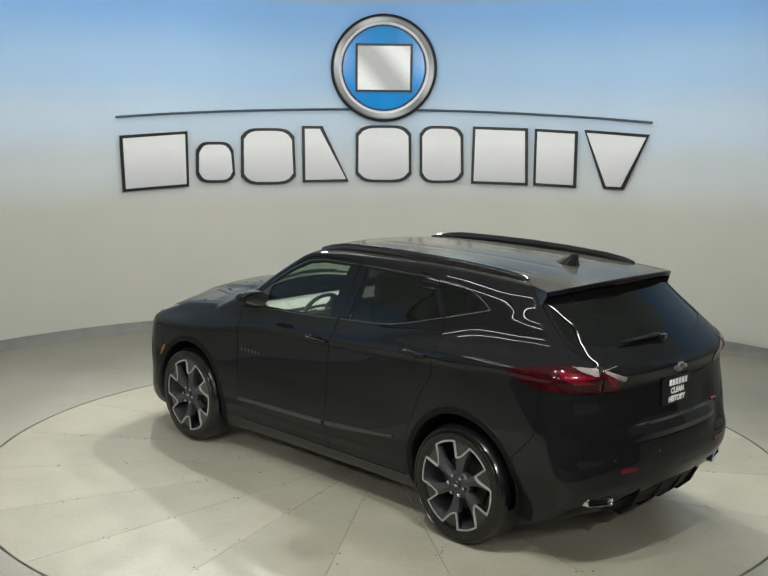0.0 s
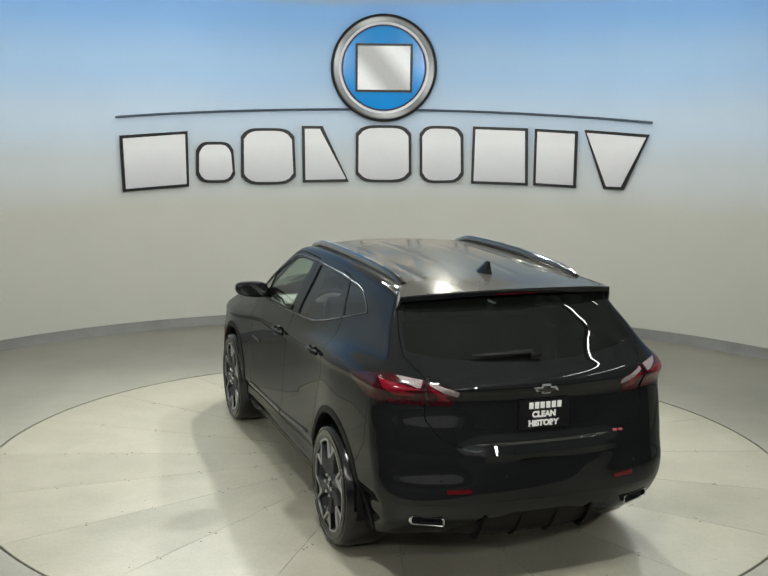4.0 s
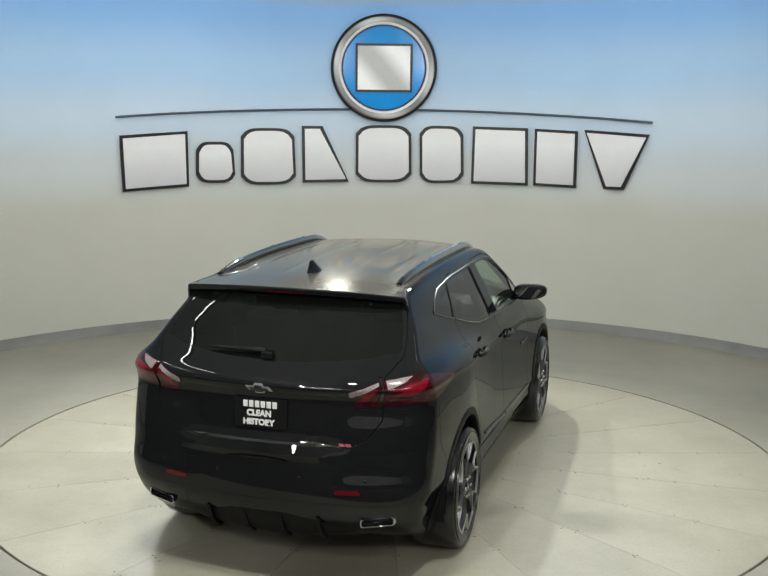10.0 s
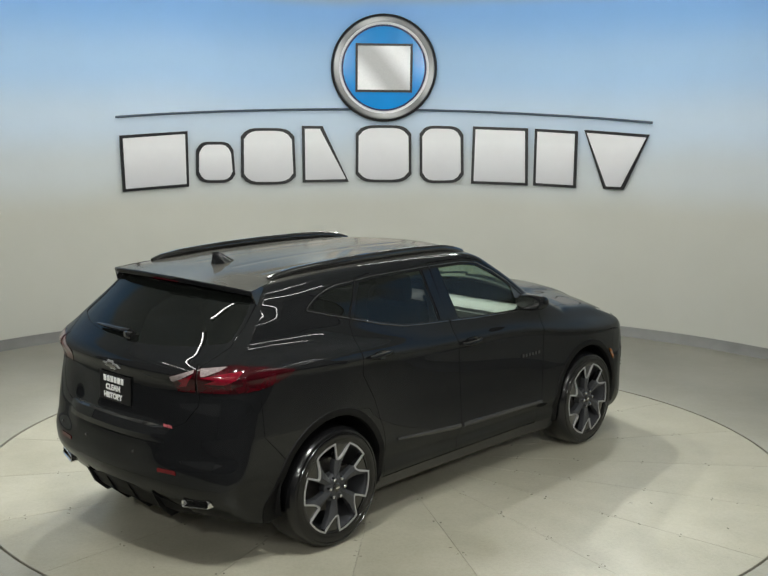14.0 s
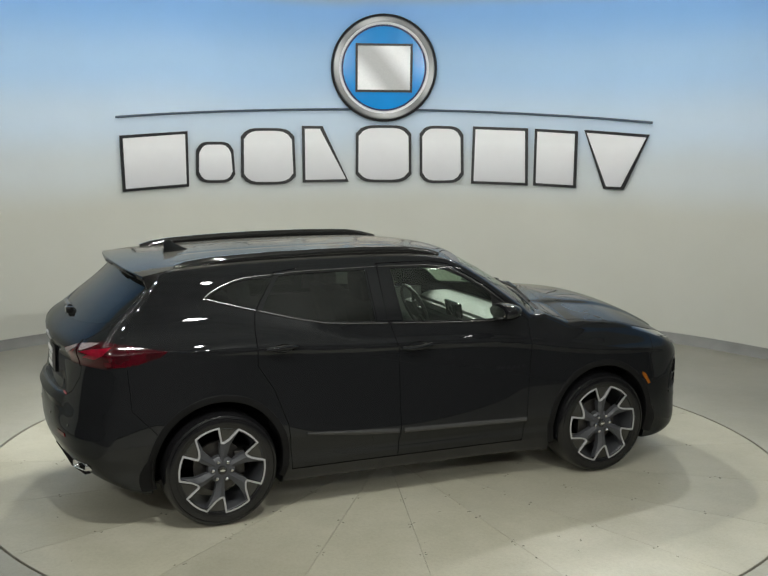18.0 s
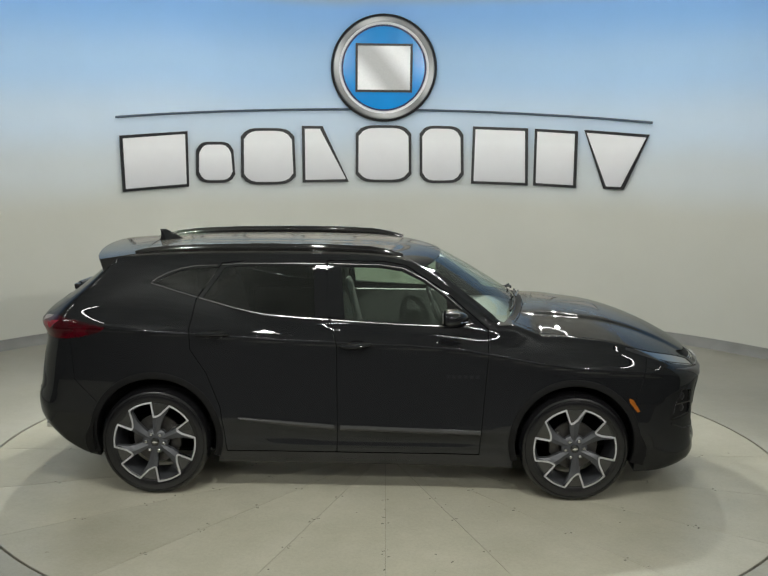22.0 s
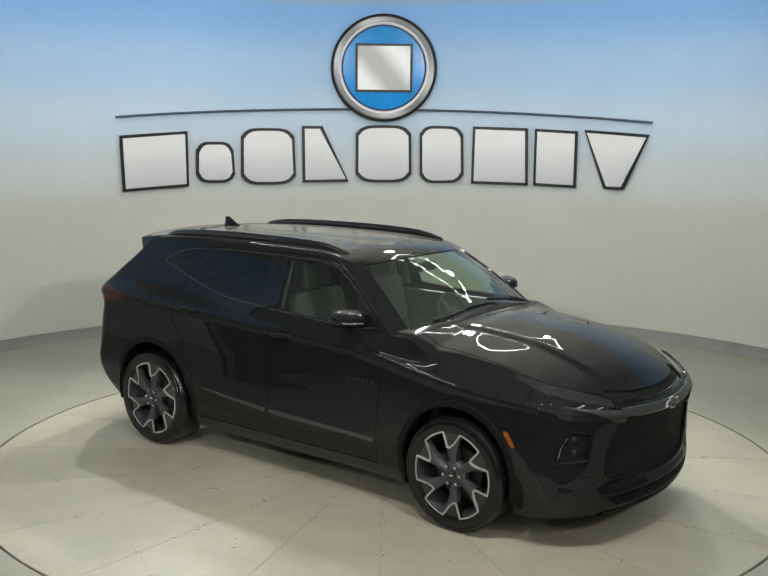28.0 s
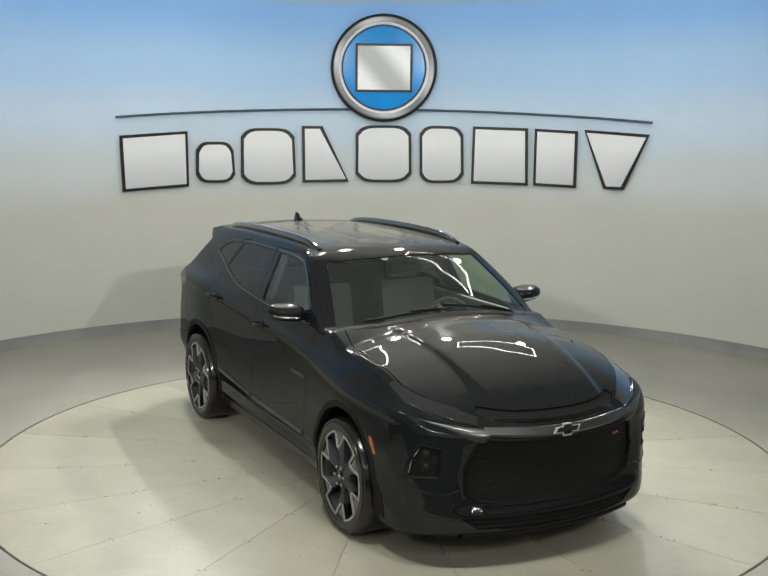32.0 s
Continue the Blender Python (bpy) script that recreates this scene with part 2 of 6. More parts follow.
M["sign_white"] = sign_face()
M["bar"] = simple("satin_grey_bar", (0.11, 0.11, 0.11), 0.33, metal=0.85, vary=0.15)
M["reflector"] = simple("red_reflector", (0.13, 0.003, 0.006), 0.15, vary=0.3, scale=60)
M["sign_edge"] = simple("black_sign_edge", (0.012, 0.012, 0.015), 0.4)
M["sign_blue"] = simple("blue_enamel_sign", (0.002, 0.30, 0.80), 0.22, vary=0.10, scale=1.2)
M["sign_navy"] = simple("navy_enamel_sign", (0.004, 0.012, 0.10), 0.3)


def brushed_sign(name, dark, light, around):
    """Brushed metal with its sheen painted into the colour as broad bands, round a ring or slantwise over a plate."""
    m, nt, p = nodes_of(name)
    tc = nt.nodes.new("ShaderNodeTexCoord")
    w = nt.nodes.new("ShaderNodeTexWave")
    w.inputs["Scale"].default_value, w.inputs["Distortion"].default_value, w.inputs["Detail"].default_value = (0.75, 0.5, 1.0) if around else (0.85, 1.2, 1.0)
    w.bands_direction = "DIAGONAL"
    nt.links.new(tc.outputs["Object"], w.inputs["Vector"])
    # light and dark sheen bands go straight into the base colour
    sheen_colour = ramp_between(nt, w.outputs["Fac"], dark, light, 0.1, 0.95)
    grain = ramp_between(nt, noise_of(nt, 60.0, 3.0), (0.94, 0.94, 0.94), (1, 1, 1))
    nt.links.new(mixed(nt, 1.0, sheen_colour, grain, "MULTIPLY"), p.inputs["Base Color"])
    p.inputs["Roughness"].default_value, p.inputs["Metallic"].default_value = 0.4, 0.25
    return m


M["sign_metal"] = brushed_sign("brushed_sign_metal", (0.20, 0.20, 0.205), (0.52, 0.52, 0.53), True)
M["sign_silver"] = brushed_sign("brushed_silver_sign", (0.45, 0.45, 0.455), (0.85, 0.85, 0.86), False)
M["sign_line"] = simple("slate_sign_line", (0.055, 0.085, 0.13), 0.4)
M["lamp_case"] = simple("lamp_housing", (0.03, 0.03, 0.03), 0.5)


def glow(name, colour, power):
    m, nt, p = nodes_of(name)
    p.inputs["Emission Color"].default_value, p.inputs["Emission Strength"].default_value = (*colour, 1), power
    return m


M["tube"] = glow("lit_tube", (1.0, 0.98, 0.93), 20.0)
M["tube_dim"] = glow("dim_lit_tube", (1.0, 0.98, 0.93), 4.5)
M["flood"] = glow("lit_flood_lens", (1.0, 0.97, 0.90), 44.0)

# ---------------------------------------------------------------- mesh helpers


def finish(name, bm, material, parent=None, label="", smooth=True, angle=None):
    me = bpy.data.meshes.new(name)
    bm.normal_update()
    bm.to_mesh(me)
    bm.free()
    me.materials.append(material)
    for poly in me.polygons:
        poly.use_smooth = smooth
    if smooth and angle:
        me.set_sharp_from_angle(angle=radians(angle))
    ob = new(name, me)
    if parent is not None:
        ob.parent = parent
    if label:
        ob["label"] = label
    return ob


def part(name, bm, material, parent, label="", smooth=True, angle=35):
    return finish(name, bm, material, parent, label, smooth, angle)


def thing(name, label, category, group=""):
    return tagged(new(name), label, category, group)


def add_box(bm, c, s, m=None, bevel=0.0):
    mm = Matrix.Translation(c) @ (m or Matrix()) @ Matrix.Diagonal((*s, 1))
    r = bmesh.ops.create_cube(bm, size=1.0, matrix=mm)
    if bevel:
        edges = {e for v in r["verts"] for e in v.link_edges}
        bmesh.ops.bevel(bm, geom=list(edges), offset=bevel, segments=2, affect="EDGES", profile=0.6)


def box(c, s, bevel=0.0, m=None):
    bm = bmesh.new()
    add_box(bm, c, s, m, bevel)
    return bm


def add_lathe(bm, profile, n=48, axis="y", centre=(0, 0, 0), close=False):
    """Turns (radius, along) pairs about an axis through centre."""
    rings = []
    for i in range(n):
        a = 2 * math.pi * i / n
        ring = []
        for r, h in profile:
            u, v = r * math.cos(a), r * math.sin(a)
            co = (u, h, v) if axis == "y" else (u, v, h)
            ring.append(bm.verts.new(Vector(co) + Vector(centre)))
        rings.append(ring)
    k = len(profile)
    for i in range(n):
        a, b = rings[i], rings[(i + 1) % n]
        for j in range(k - 1 if not close else k):
            j2 = (j + 1) % k
            bm.faces.new((a[j], b[j], b[j2], a[j2]))
    bmesh.ops.recalc_face_normals(bm, faces=bm.faces)


def lathe(profile, n=48, axis="y", centre=(0, 0, 0), close=False):
    bm = bmesh.new()
    add_lathe(bm, profile, n, axis, centre, close)
    return bm


def add_tube(bm, pts, r, n=8, flat=1.0, caps=True):
    """A tube along pts; flat squashes it along z."""
    pts = [Vector(p) for p in pts]
    rings = []
    for i, p in enumerate(pts):
        d = (pts[min(i + 1, len(pts) - 1)] - pts[max(i - 1, 0)]).normalized()
        s = d.cross(Vector((0, 0, 1)))
        s = s.normalized() if s.length > 1e-4 else Vector((1, 0, 0))
        u = s.cross(d).normalized()
        rr = r[i] if isinstance(r, (list, tuple)) else r
        rings.append([bm.verts.new(p + s * rr * math.cos(2 * math.pi * k / n) + u * rr * flat * math.sin(2 * math.pi * k / n)) for k in range(n)])
    for a, b in zip(rings, rings[1:]):
        for k in range(n):
            bm.faces.new((a[k], a[(k + 1) % n], b[(k + 1) % n], b[k]))
    if caps:
        bm.faces.new(rings[0][::-1])
        bm.faces.new(rings[-1])
    bmesh.ops.recalc_face_normals(bm, faces=bm.faces)


def tube(pts, r, n=8, flat=1.0):
    bm = bmesh.new()
    add_tube(bm, pts, r, n, flat)
    return bm


def add_slab(bm, outline, a, b):
    """A flat outline of 3D points, made thick from offset vector a to offset vector b."""
    lo = [bm.verts.new(Vector(p) + Vector(a)) for p in outline]
    hi = [bm.verts.new(Vector(p) + Vector(b)) for p in outline]
    bm.faces.new(lo[::-1])
    bm.faces.new(hi)
    n = len(lo)
    for i in range(n):
        bm.faces.new((lo[i], lo[(i + 1) % n], hi[(i + 1) % n], hi[i]))
    bmesh.ops.recalc_face_normals(bm, faces=bm.faces)


def slab(outline, a, b):
    bm = bmesh.new()
    add_slab(bm, outline, a, b)
    return bm

# ---------------------------------------------------------------- the room
R_TABLE, R_WALL, H_WALL = 3.0, 5.40, 5.0


def ring_sheet(r0, r1, z, n=160):
    bm = bmesh.new()
    a = [bm.verts.new((r0 * math.cos(2 * math.pi * i / n), r0 * math.sin(2 * math.pi * i / n), z)) for i in range(n)]
    b = [bm.verts.new((r1 * math.cos(2 * math.pi * i / n), r1 * math.sin(2 * math.pi * i / n), z)) for i in range(n)]
    for i in range(n):
        bm.faces.new((a[i], b[i], b[(i + 1) % n], a[(i + 1) % n]))
    return bm


def wall_plan(r):
    """A half round at the back with short straight arms."""
    pts = [(r, -0.9)]
    pts += [(r * math.cos(math.pi * i / 120), r * math.sin(math.pi * i / 120)) for i in range(121)]
    return pts + [(-r, -0.9)]


def extruded_plan(inner, outer, z0, z1):
    bm = bmesh.new()
    rows = [[bm.verts.new((x, y, z)) for x, y in p] for p, z in ((inner, z0), (inner, z1), (outer, z1), (outer, z0))]
    for a, b in ((0, 1), (1, 2), (2, 3), (3, 0)):
        for i in range(len(inner) - 1):
            bm.faces.new((rows[a][i], rows[a][i + 1], rows[b][i + 1], rows[b][i]))
    for i in (0, len(inner) - 1):
        bm.faces.new([rows[k][i] for k in range(4)])
    bmesh.ops.recalc_face_normals(bm, faces=bm.faces)
    return bm


def build_room():
    # floor with a round hole for the turntable
    bm = bmesh.new()
    n = 160
    rim = [(R_TABLE + 0.016) * Vector((math.cos(2 * math.pi * i / n), math.sin(2 * math.pi * i / n), 0)) for i in range(n)]
    far = []
    for p in rim:
        k = min(13.0 / max(abs(p.x), 1e-6), 13.0 / max(abs(p.y), 1e-6))
        far.append(p * k)
    a, b = [bm.verts.new(p) for p in rim], [bm.verts.new(p) for p in far]
    c = [bm.verts.new(p + Vector((0, 0, -0.15))) for p in rim]
    for i in range(n):
        j = (i + 1) % n
        bm.faces.new((a[i], b[i], b[j], a[j]))
        bm.faces.new((c[i], a[i], a[j], c[j]))
    tagged(finish("floor", bm, M["floor"], smooth=False), "pale beige sealed concrete floor round the turntable", "floor", kind="structure")
    # unseen dark sheet over the floor, added to blacken the lower body's reflections
    bm = box((0, -7.65, 0.003), (11.0, 8.7, 0.006))
    tagged(finish("reflect_floor", bm, M["reflect_floor"], smooth=False), "dark grey hall floor behind the camera", "floor", kind="structure")
    tagged(finish("floor_pit", ring_sheet(2.9, 3.05, -0.15), M["gap"], smooth=False), "dark gap under the edge of the turntable", "floor", kind="structure")
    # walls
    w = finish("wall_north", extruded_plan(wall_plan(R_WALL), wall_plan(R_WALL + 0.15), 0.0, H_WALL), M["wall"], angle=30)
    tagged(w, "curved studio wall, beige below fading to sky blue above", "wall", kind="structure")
    cove = [(R_WALL - 0.05, 0.0), (R_WALL - 0.036, 0.025), (R_WALL - 0.018, 0.07), (R_WALL - 0.012, 0.108), (R_WALL - 0.002, 0.113)]
    bm = bmesh.new()
    plans = [[bm.verts.new((x, y, z)) for x, y in wall_plan(r)] for r, z in cove]
    for p, q in zip(plans, plans[1:]):
        for i in range(len(p) - 1):
            bm.faces.new((p[i], p[i + 1], q[i + 1], q[i]))
    bmesh.ops.recalc_face_normals(bm, faces=bm.faces)
    tagged(finish("baseboard", bm, M["base"], angle=50), "grey vinyl cove base along the curved wall", "baseboard", kind="structure")
    # unseen pale wall, toned for what the upper body reflects
    bm = box((0, -12.1, 2.5), (11.2, 0.15, 5.0))
    tagged(finish("wall_south", bm, M["hall_pale"], smooth=False), "pale grey wall of the hall behind the camera", "wall", kind="structure")
    # invented dark board that keeps the low reflections black
    bm = box((0, -12.0, 0.85), (10.8, 0.04, 1.7))
    tagged(finish("reflect_board_south", bm, M["hall"], smooth=False), "dark dado along the foot of the hall wall", "wall", kind="structure")
    # unseen side walls, each with an invented dark board for the reflections
    for name, x in (("wall_west", -5.52), ("wall_east", 5.52)):
        tagged(finish(name, box((x, -6.5, 2.5), (0.15, 11.1, 5.0)), M["hall_grey"], smooth=False), "grey side wall of the hall", "wall", kind="structure")
        tagged(finish("reflect_board" + name[4:], box((x * 0.981, -6.5, 0.6), (0.04, 11.0, 1.2)), M["hall"], smooth=False), "dark dado along the foot of the side wall", "wall", kind="structure")
    bm = box((0, -3.3, H_WALL + 0.08), (11.4, 17.8, 0.15))
    tagged(finish("ceiling", bm, M["ceiling"], smooth=False), "plain grey studio ceiling", "ceiling", kind="structure")


build_room()


def build_lamps():
    for tx, ty, tz, tl, turn in TUBES:
        t = thing("tube_lamp", "long white tube lamp hung under the ceiling", "ceiling lamp", "tube lamps")
        t.matrix_world = pose(tx, ty, tz + 0.008, 0, 0, turn)
        part("housing", box((0, 0, 0.05), (0.09, tl + 0.04, 0.06), 0.01), M["lamp_case"], t)
        part("tube", box((0, 0, 0.010), (0.026, tl, 0.012), 0.004), M["tube"] if abs(tx) < 3 else M["tube_dim"], t)
        for s in (-1, 1):
            part("hanger", tube([(0, s * tl * 0.4, 0.07), (0, s * tl * 0.4, H_WALL - tz)], 0.006), M["lamp_case"], t)
    for p, target, watts, spread in FLOODS:
        t = thing("flood_lamp", "round black studio flood lamp", "flood lamp", "flood lamps")
        m = look(p, target)
        t.matrix_world = m
        part("case", lathe([(0.0, 0.30), (0.05, 0.30), (0.10, 0.22), (0.14, 0.03), (0.14, 0.012), (0.13, 0.012), (0.123, 0.022)], 32, "z"), M["lamp_case"], t)
        up = m.inverted() @ Vector((p[0], p[1], H_WALL))
        part("bracket", tube([(0.0, 0.0, 0.28), up * 0.5 + Vector((0, 0, 0.14)), up], 0.012), M["lamp_case"], t)
        part("lens", lathe([(0.0, 0.020), (0.122, 0.020)], 32, "z"), M["flood"], t)


build_lamps()
# ---------------------------------------------------------------- the car's skin
# Car space: x forward, y to its left, z up, origin on the ground midway between the axles.
AXLE, HUB_Z, TYRE_R = 1.4315, 0.371, 0.374


def knots(x, xs, ys):
    """A smooth curve through knots (monotone cubic)."""
    xs, ys = np.asarray(xs, float), np.asarray(ys, float)
    h, d = np.diff(xs), np.diff(ys) / np.diff(xs)
    m = np.zeros(len(xs))
    m[0], m[-1] = d[0], d[-1]
    for i in range(1, len(xs) - 1):
        if d[i - 1] * d[i] > 0:
            w1, w2 = 2 * h[i] + h[i - 1], h[i] + 2 * h[i - 1]
            m[i] = (w1 + w2) / (w1 / d[i - 1] + w2 / d[i])
    x = np.clip(x, xs[0], xs[-1])
    i = np.clip(np.searchsorted(xs, x) - 1, 0, len(xs) - 2)
    t = (x - xs[i]) / h[i]
    return ((2 * t**3 - 3 * t**2 + 1) * ys[i] + (t**3 - 2 * t**2 + t) * h[i] * m[i] + (-2 * t**3 + 3 * t**2) * ys[i + 1] + (t**3 - t**2) * h[i] * m[i + 1])


def blur(tab, axis, sigma):
    r = int(3 * sigma) + 1
    k = np.exp(-0.5 * (np.arange(-r, r + 1) / sigma) ** 2)
    k /= k.sum()
    pad = [(r, r) if a == axis else (0, 0) for a in (0, 1)]
    big = np.pad(tab, pad, mode="edge")
    return sum(w * np.take(big, np.arange(i, i + tab.shape[axis]), axis=axis) for i, w in enumerate(k))


class Sheet:
    """A smooth function of two coordinates, kept as a 1 cm table."""

    def __init__(self, a0, b0, tab, step=0.01):
        self.a0, self.b0, self.tab, self.step = a0, b0, tab, step

    def at(self, a, b):
        n, m = self.tab.shape
        u = np.minimum(np.maximum((a - self.a0) / self.step, 1), n - 2.001)
        v = np.minimum(np.maximum((b - self.b0) / self.step, 1), m - 2.001)
        i, j = u.astype(int), v.astype(int)
        s, t = u - i, v - j

        def weights(f):
            return (((2 - f) * f - 1) * f / 2, ((3 * f - 5) * f * f + 2) / 2, ((4 - 3 * f) * f + 1) * f / 2, (f - 1) * f * f / 2)
        ws, wt = weights(s), weights(t)
        if u.size < 5000:
            k = np.arange(-1, 3).reshape((4,) + (1,) * u.ndim)
            g = self.tab[(i + k)[:, None], (j + k)[None]]
            return np.einsum("p...,q...,pq...->...", np.stack(ws), np.stack(wt), g)
        out = 0.0
        for p in range(4):
            out = out + ws[p] * sum(wt[q] * self.tab[i + p - 1, j + q - 1] for q in range(4))
        return out


XS = [-2.50, -2.10, -1.80, -1.43, -1.05, -0.50, 0.00, 0.50, 0.85, 1.10, 1.43, 1.80, 2.10, 2.50]
# heights of the sill, rocker, moulding, hollow, crease, shoulder, haunch ledge, belt, mid glass, glass top, gutter, roof
SIDE_Z = [
    [0.30, 0.27, 0.24, 0.20, 0.19, 0.185, 0.185, 0.185, 0.19, 0.20, 0.20, 0.19, 0.19, 0.19],
    [0.40] * 4 + [0.34] * 6 + [0.36, 0.36, 0.34, 0.34],
    [0.48, 0.48, 0.47, 0.46, 0.44, 0.41, 0.40, 0.40, 0.40, 0.40, 0.42, 0.42, 0.41, 0.41],
    [0.56, 0.56, 0.55, 0.53, 0.53, 0.50, 0.48, 0.47, 0.46, 0.46, 0.48, 0.48, 0.48, 0.48],
    [0.80, 0.80, 0.80, 0.80, 0.78, 0.76, 0.74, 0.72, 0.70, 0.70, 0.68, 0.68, 0.68, 0.68],
    [1.15, 1.15, 1.16, 1.14, 1.12, 1.085, 1.07, 1.05, 1.01, 0.97, 0.93, 0.90, 0.88, 0.86],
    [1.20, 1.20, 1.205, 1.195, 1.175, 1.135, 1.12, 1.10, 1.06, 1.02, 0.98, 0.95, 0.93, 0.91],
    [1.27, 1.27, 1.265, 1.25, 1.215, 1.17, 1.155, 1.138, 1.10, 1.06, 1.02, 0.985, 0.96, 0.93],
    [1.42, 1.42, 1.42, 1.40, 1.325, 1.236, 1.207, 1.192, 1.17, 1.14, 1.10, 1.06, 1.01, 0.97],
    [1.48] * 14,
    [1.57] * 14,
    [1.64] * 14,
    [1.72] * 14,
]
SIDE_Y = [
    [0.72, 0.80, 0.86, 0.93, 0.86, 0.84, 0.84, 0.84, 0.86, 0.90, 0.93, 0.90, 0.86, 0.80],
    [0.78, 0.86, 0.90, 0.955, 0.922, 0.912, 0.912, 0.912, 0.918, 0.94, 0.965, 0.94, 0.90, 0.86],
    [0.81, 0.880, 0.912, 0.958, 0.925, 0.905, 0.905, 0.905, 0.915, 0.945, 0.968, 0.942, 0.905, 0.86],
    [0.86, 0.912, 0.936, 0.963, 0.950, 0.950, 0.950, 0.950, 0.950, 0.958, 0.972, 0.950, 0.91, 0.86],
    [0.868, 0.920, 0.946, 0.963, 0.943, 0.932, 0.930, 0.932, 0.940, 0.951, 0.966, 0.944, 0.90, 0.85],
    [0.85, 0.910, 0.945, 0.963, 0.945, 0.924, 0.920, 0.922, 0.929, 0.940, 0.953, 0.927, 0.88, 0.82],
    [0.82, 0.880, 0.910, 0.928, 0.914, 0.896, 0.892, 0.892, 0.896, 0.905, 0.912, 0.884, 0.84, 0.79],
    [0.765, 0.812, 0.835, 0.855, 0.873, 0.881, 0.882, 0.880, 0.882, 0.882, 0.875, 0.85, 0.81, 0.765],
    [0.715, 0.735, 0.748, 0.765, 0.812, 0.858, 0.868, 0.868, 0.862, 0.845, 0.825, 0.80, 0.76, 0.73],
    [0.66, 0.69, 0.712, 0.732, 0.738, 0.742, 0.742, 0.742, 0.735, 0.72, 0.70, 0.68, 0.66, 0.64],
    [0.61, 0.64, 0.665, 0.685, 0.692, 0.698, 0.698, 0.69, 0.675, 0.65, 0.64, 0.62, 0.60, 0.58],
    [0.55, 0.59, 0.615, 0.635, 0.642, 0.648, 0.648, 0.64, 0.62, 0.60, 0.58, 0.56, 0.54, 0.52],
    [0.44, 0.47, 0.49, 0.51, 0.52, 0.52, 0.52, 0.52, 0.50, 0.48, 0.46, 0.45, 0.44, 0.42],
]
TOP_X = [-2.50, -2.00, -1.60, -1.00, -0.50, 0.00, 0.20, 0.36, 0.47, 0.71, 0.90, 1.05, 1.13, 1.28, 1.45, 1.65, 1.84, 2.02, 2.22, 2.41, 2.50]
TOP_Z = [1.500, 1.592, 1.648, 1.676, 1.682, 1.676, 1.665, 1.648, 1.622, 1.507, 1.397, 1.305, 1.252, 1.250, 1.232, 1.206, 1.157, 1.090, 0.993, 0.872, 0.80]
REAR_Z = [0.20, 0.27, 0.34, 0.44, 0.52, 0.60, 0.70, 0.76, 0.805, 0.83, 0.92, 1.06, 1.11, 1.145, 1.18, 1.24, 1.34, 1.44, 1.52, 1.62, 1.75]
REAR_X = [-2.04, -2.16, -2.258, -2.350, -2.385, -2.394, -2.394, -2.390, -2.378, -2.345, -2.325, -2.322, -2.338, -2.355, -2.335, -2.255, -2.125, -1.995, -1.91, -1.83, -1.75]
REAR_PLAIN = [-2.04, -2.16, -2.258, -2.350, -2.390, -2.398, -2.376, -2.368, -2.363, -2.359, -2.345, -2.322, -2.338, -2.355, -2.335, -2.255, -2.125, -1.995, -1.91, -1.83, -1.75]
FRONT_Z = [0.12, 0.18, 0.22, 0.27, 0.34, 0.42, 0.52, 0.64, 0.74, 0.80, 0.86, 0.92, 1.00, 1.15]
FRONT_X = [2.22, 2.30, 2.385, 2.425, 2.425, 2.395, 2.392, 2.405, 2.425, 2.440, 2.428, 2.395, 2.340, 2.28]

FRONT_PLAIN = [2.22, 2.30, 2.39, 2.435, 2.442, 2.438, 2.436, 2.434, 2.434, 2.432, 2.415, 2.385, 2.335, 2.28]


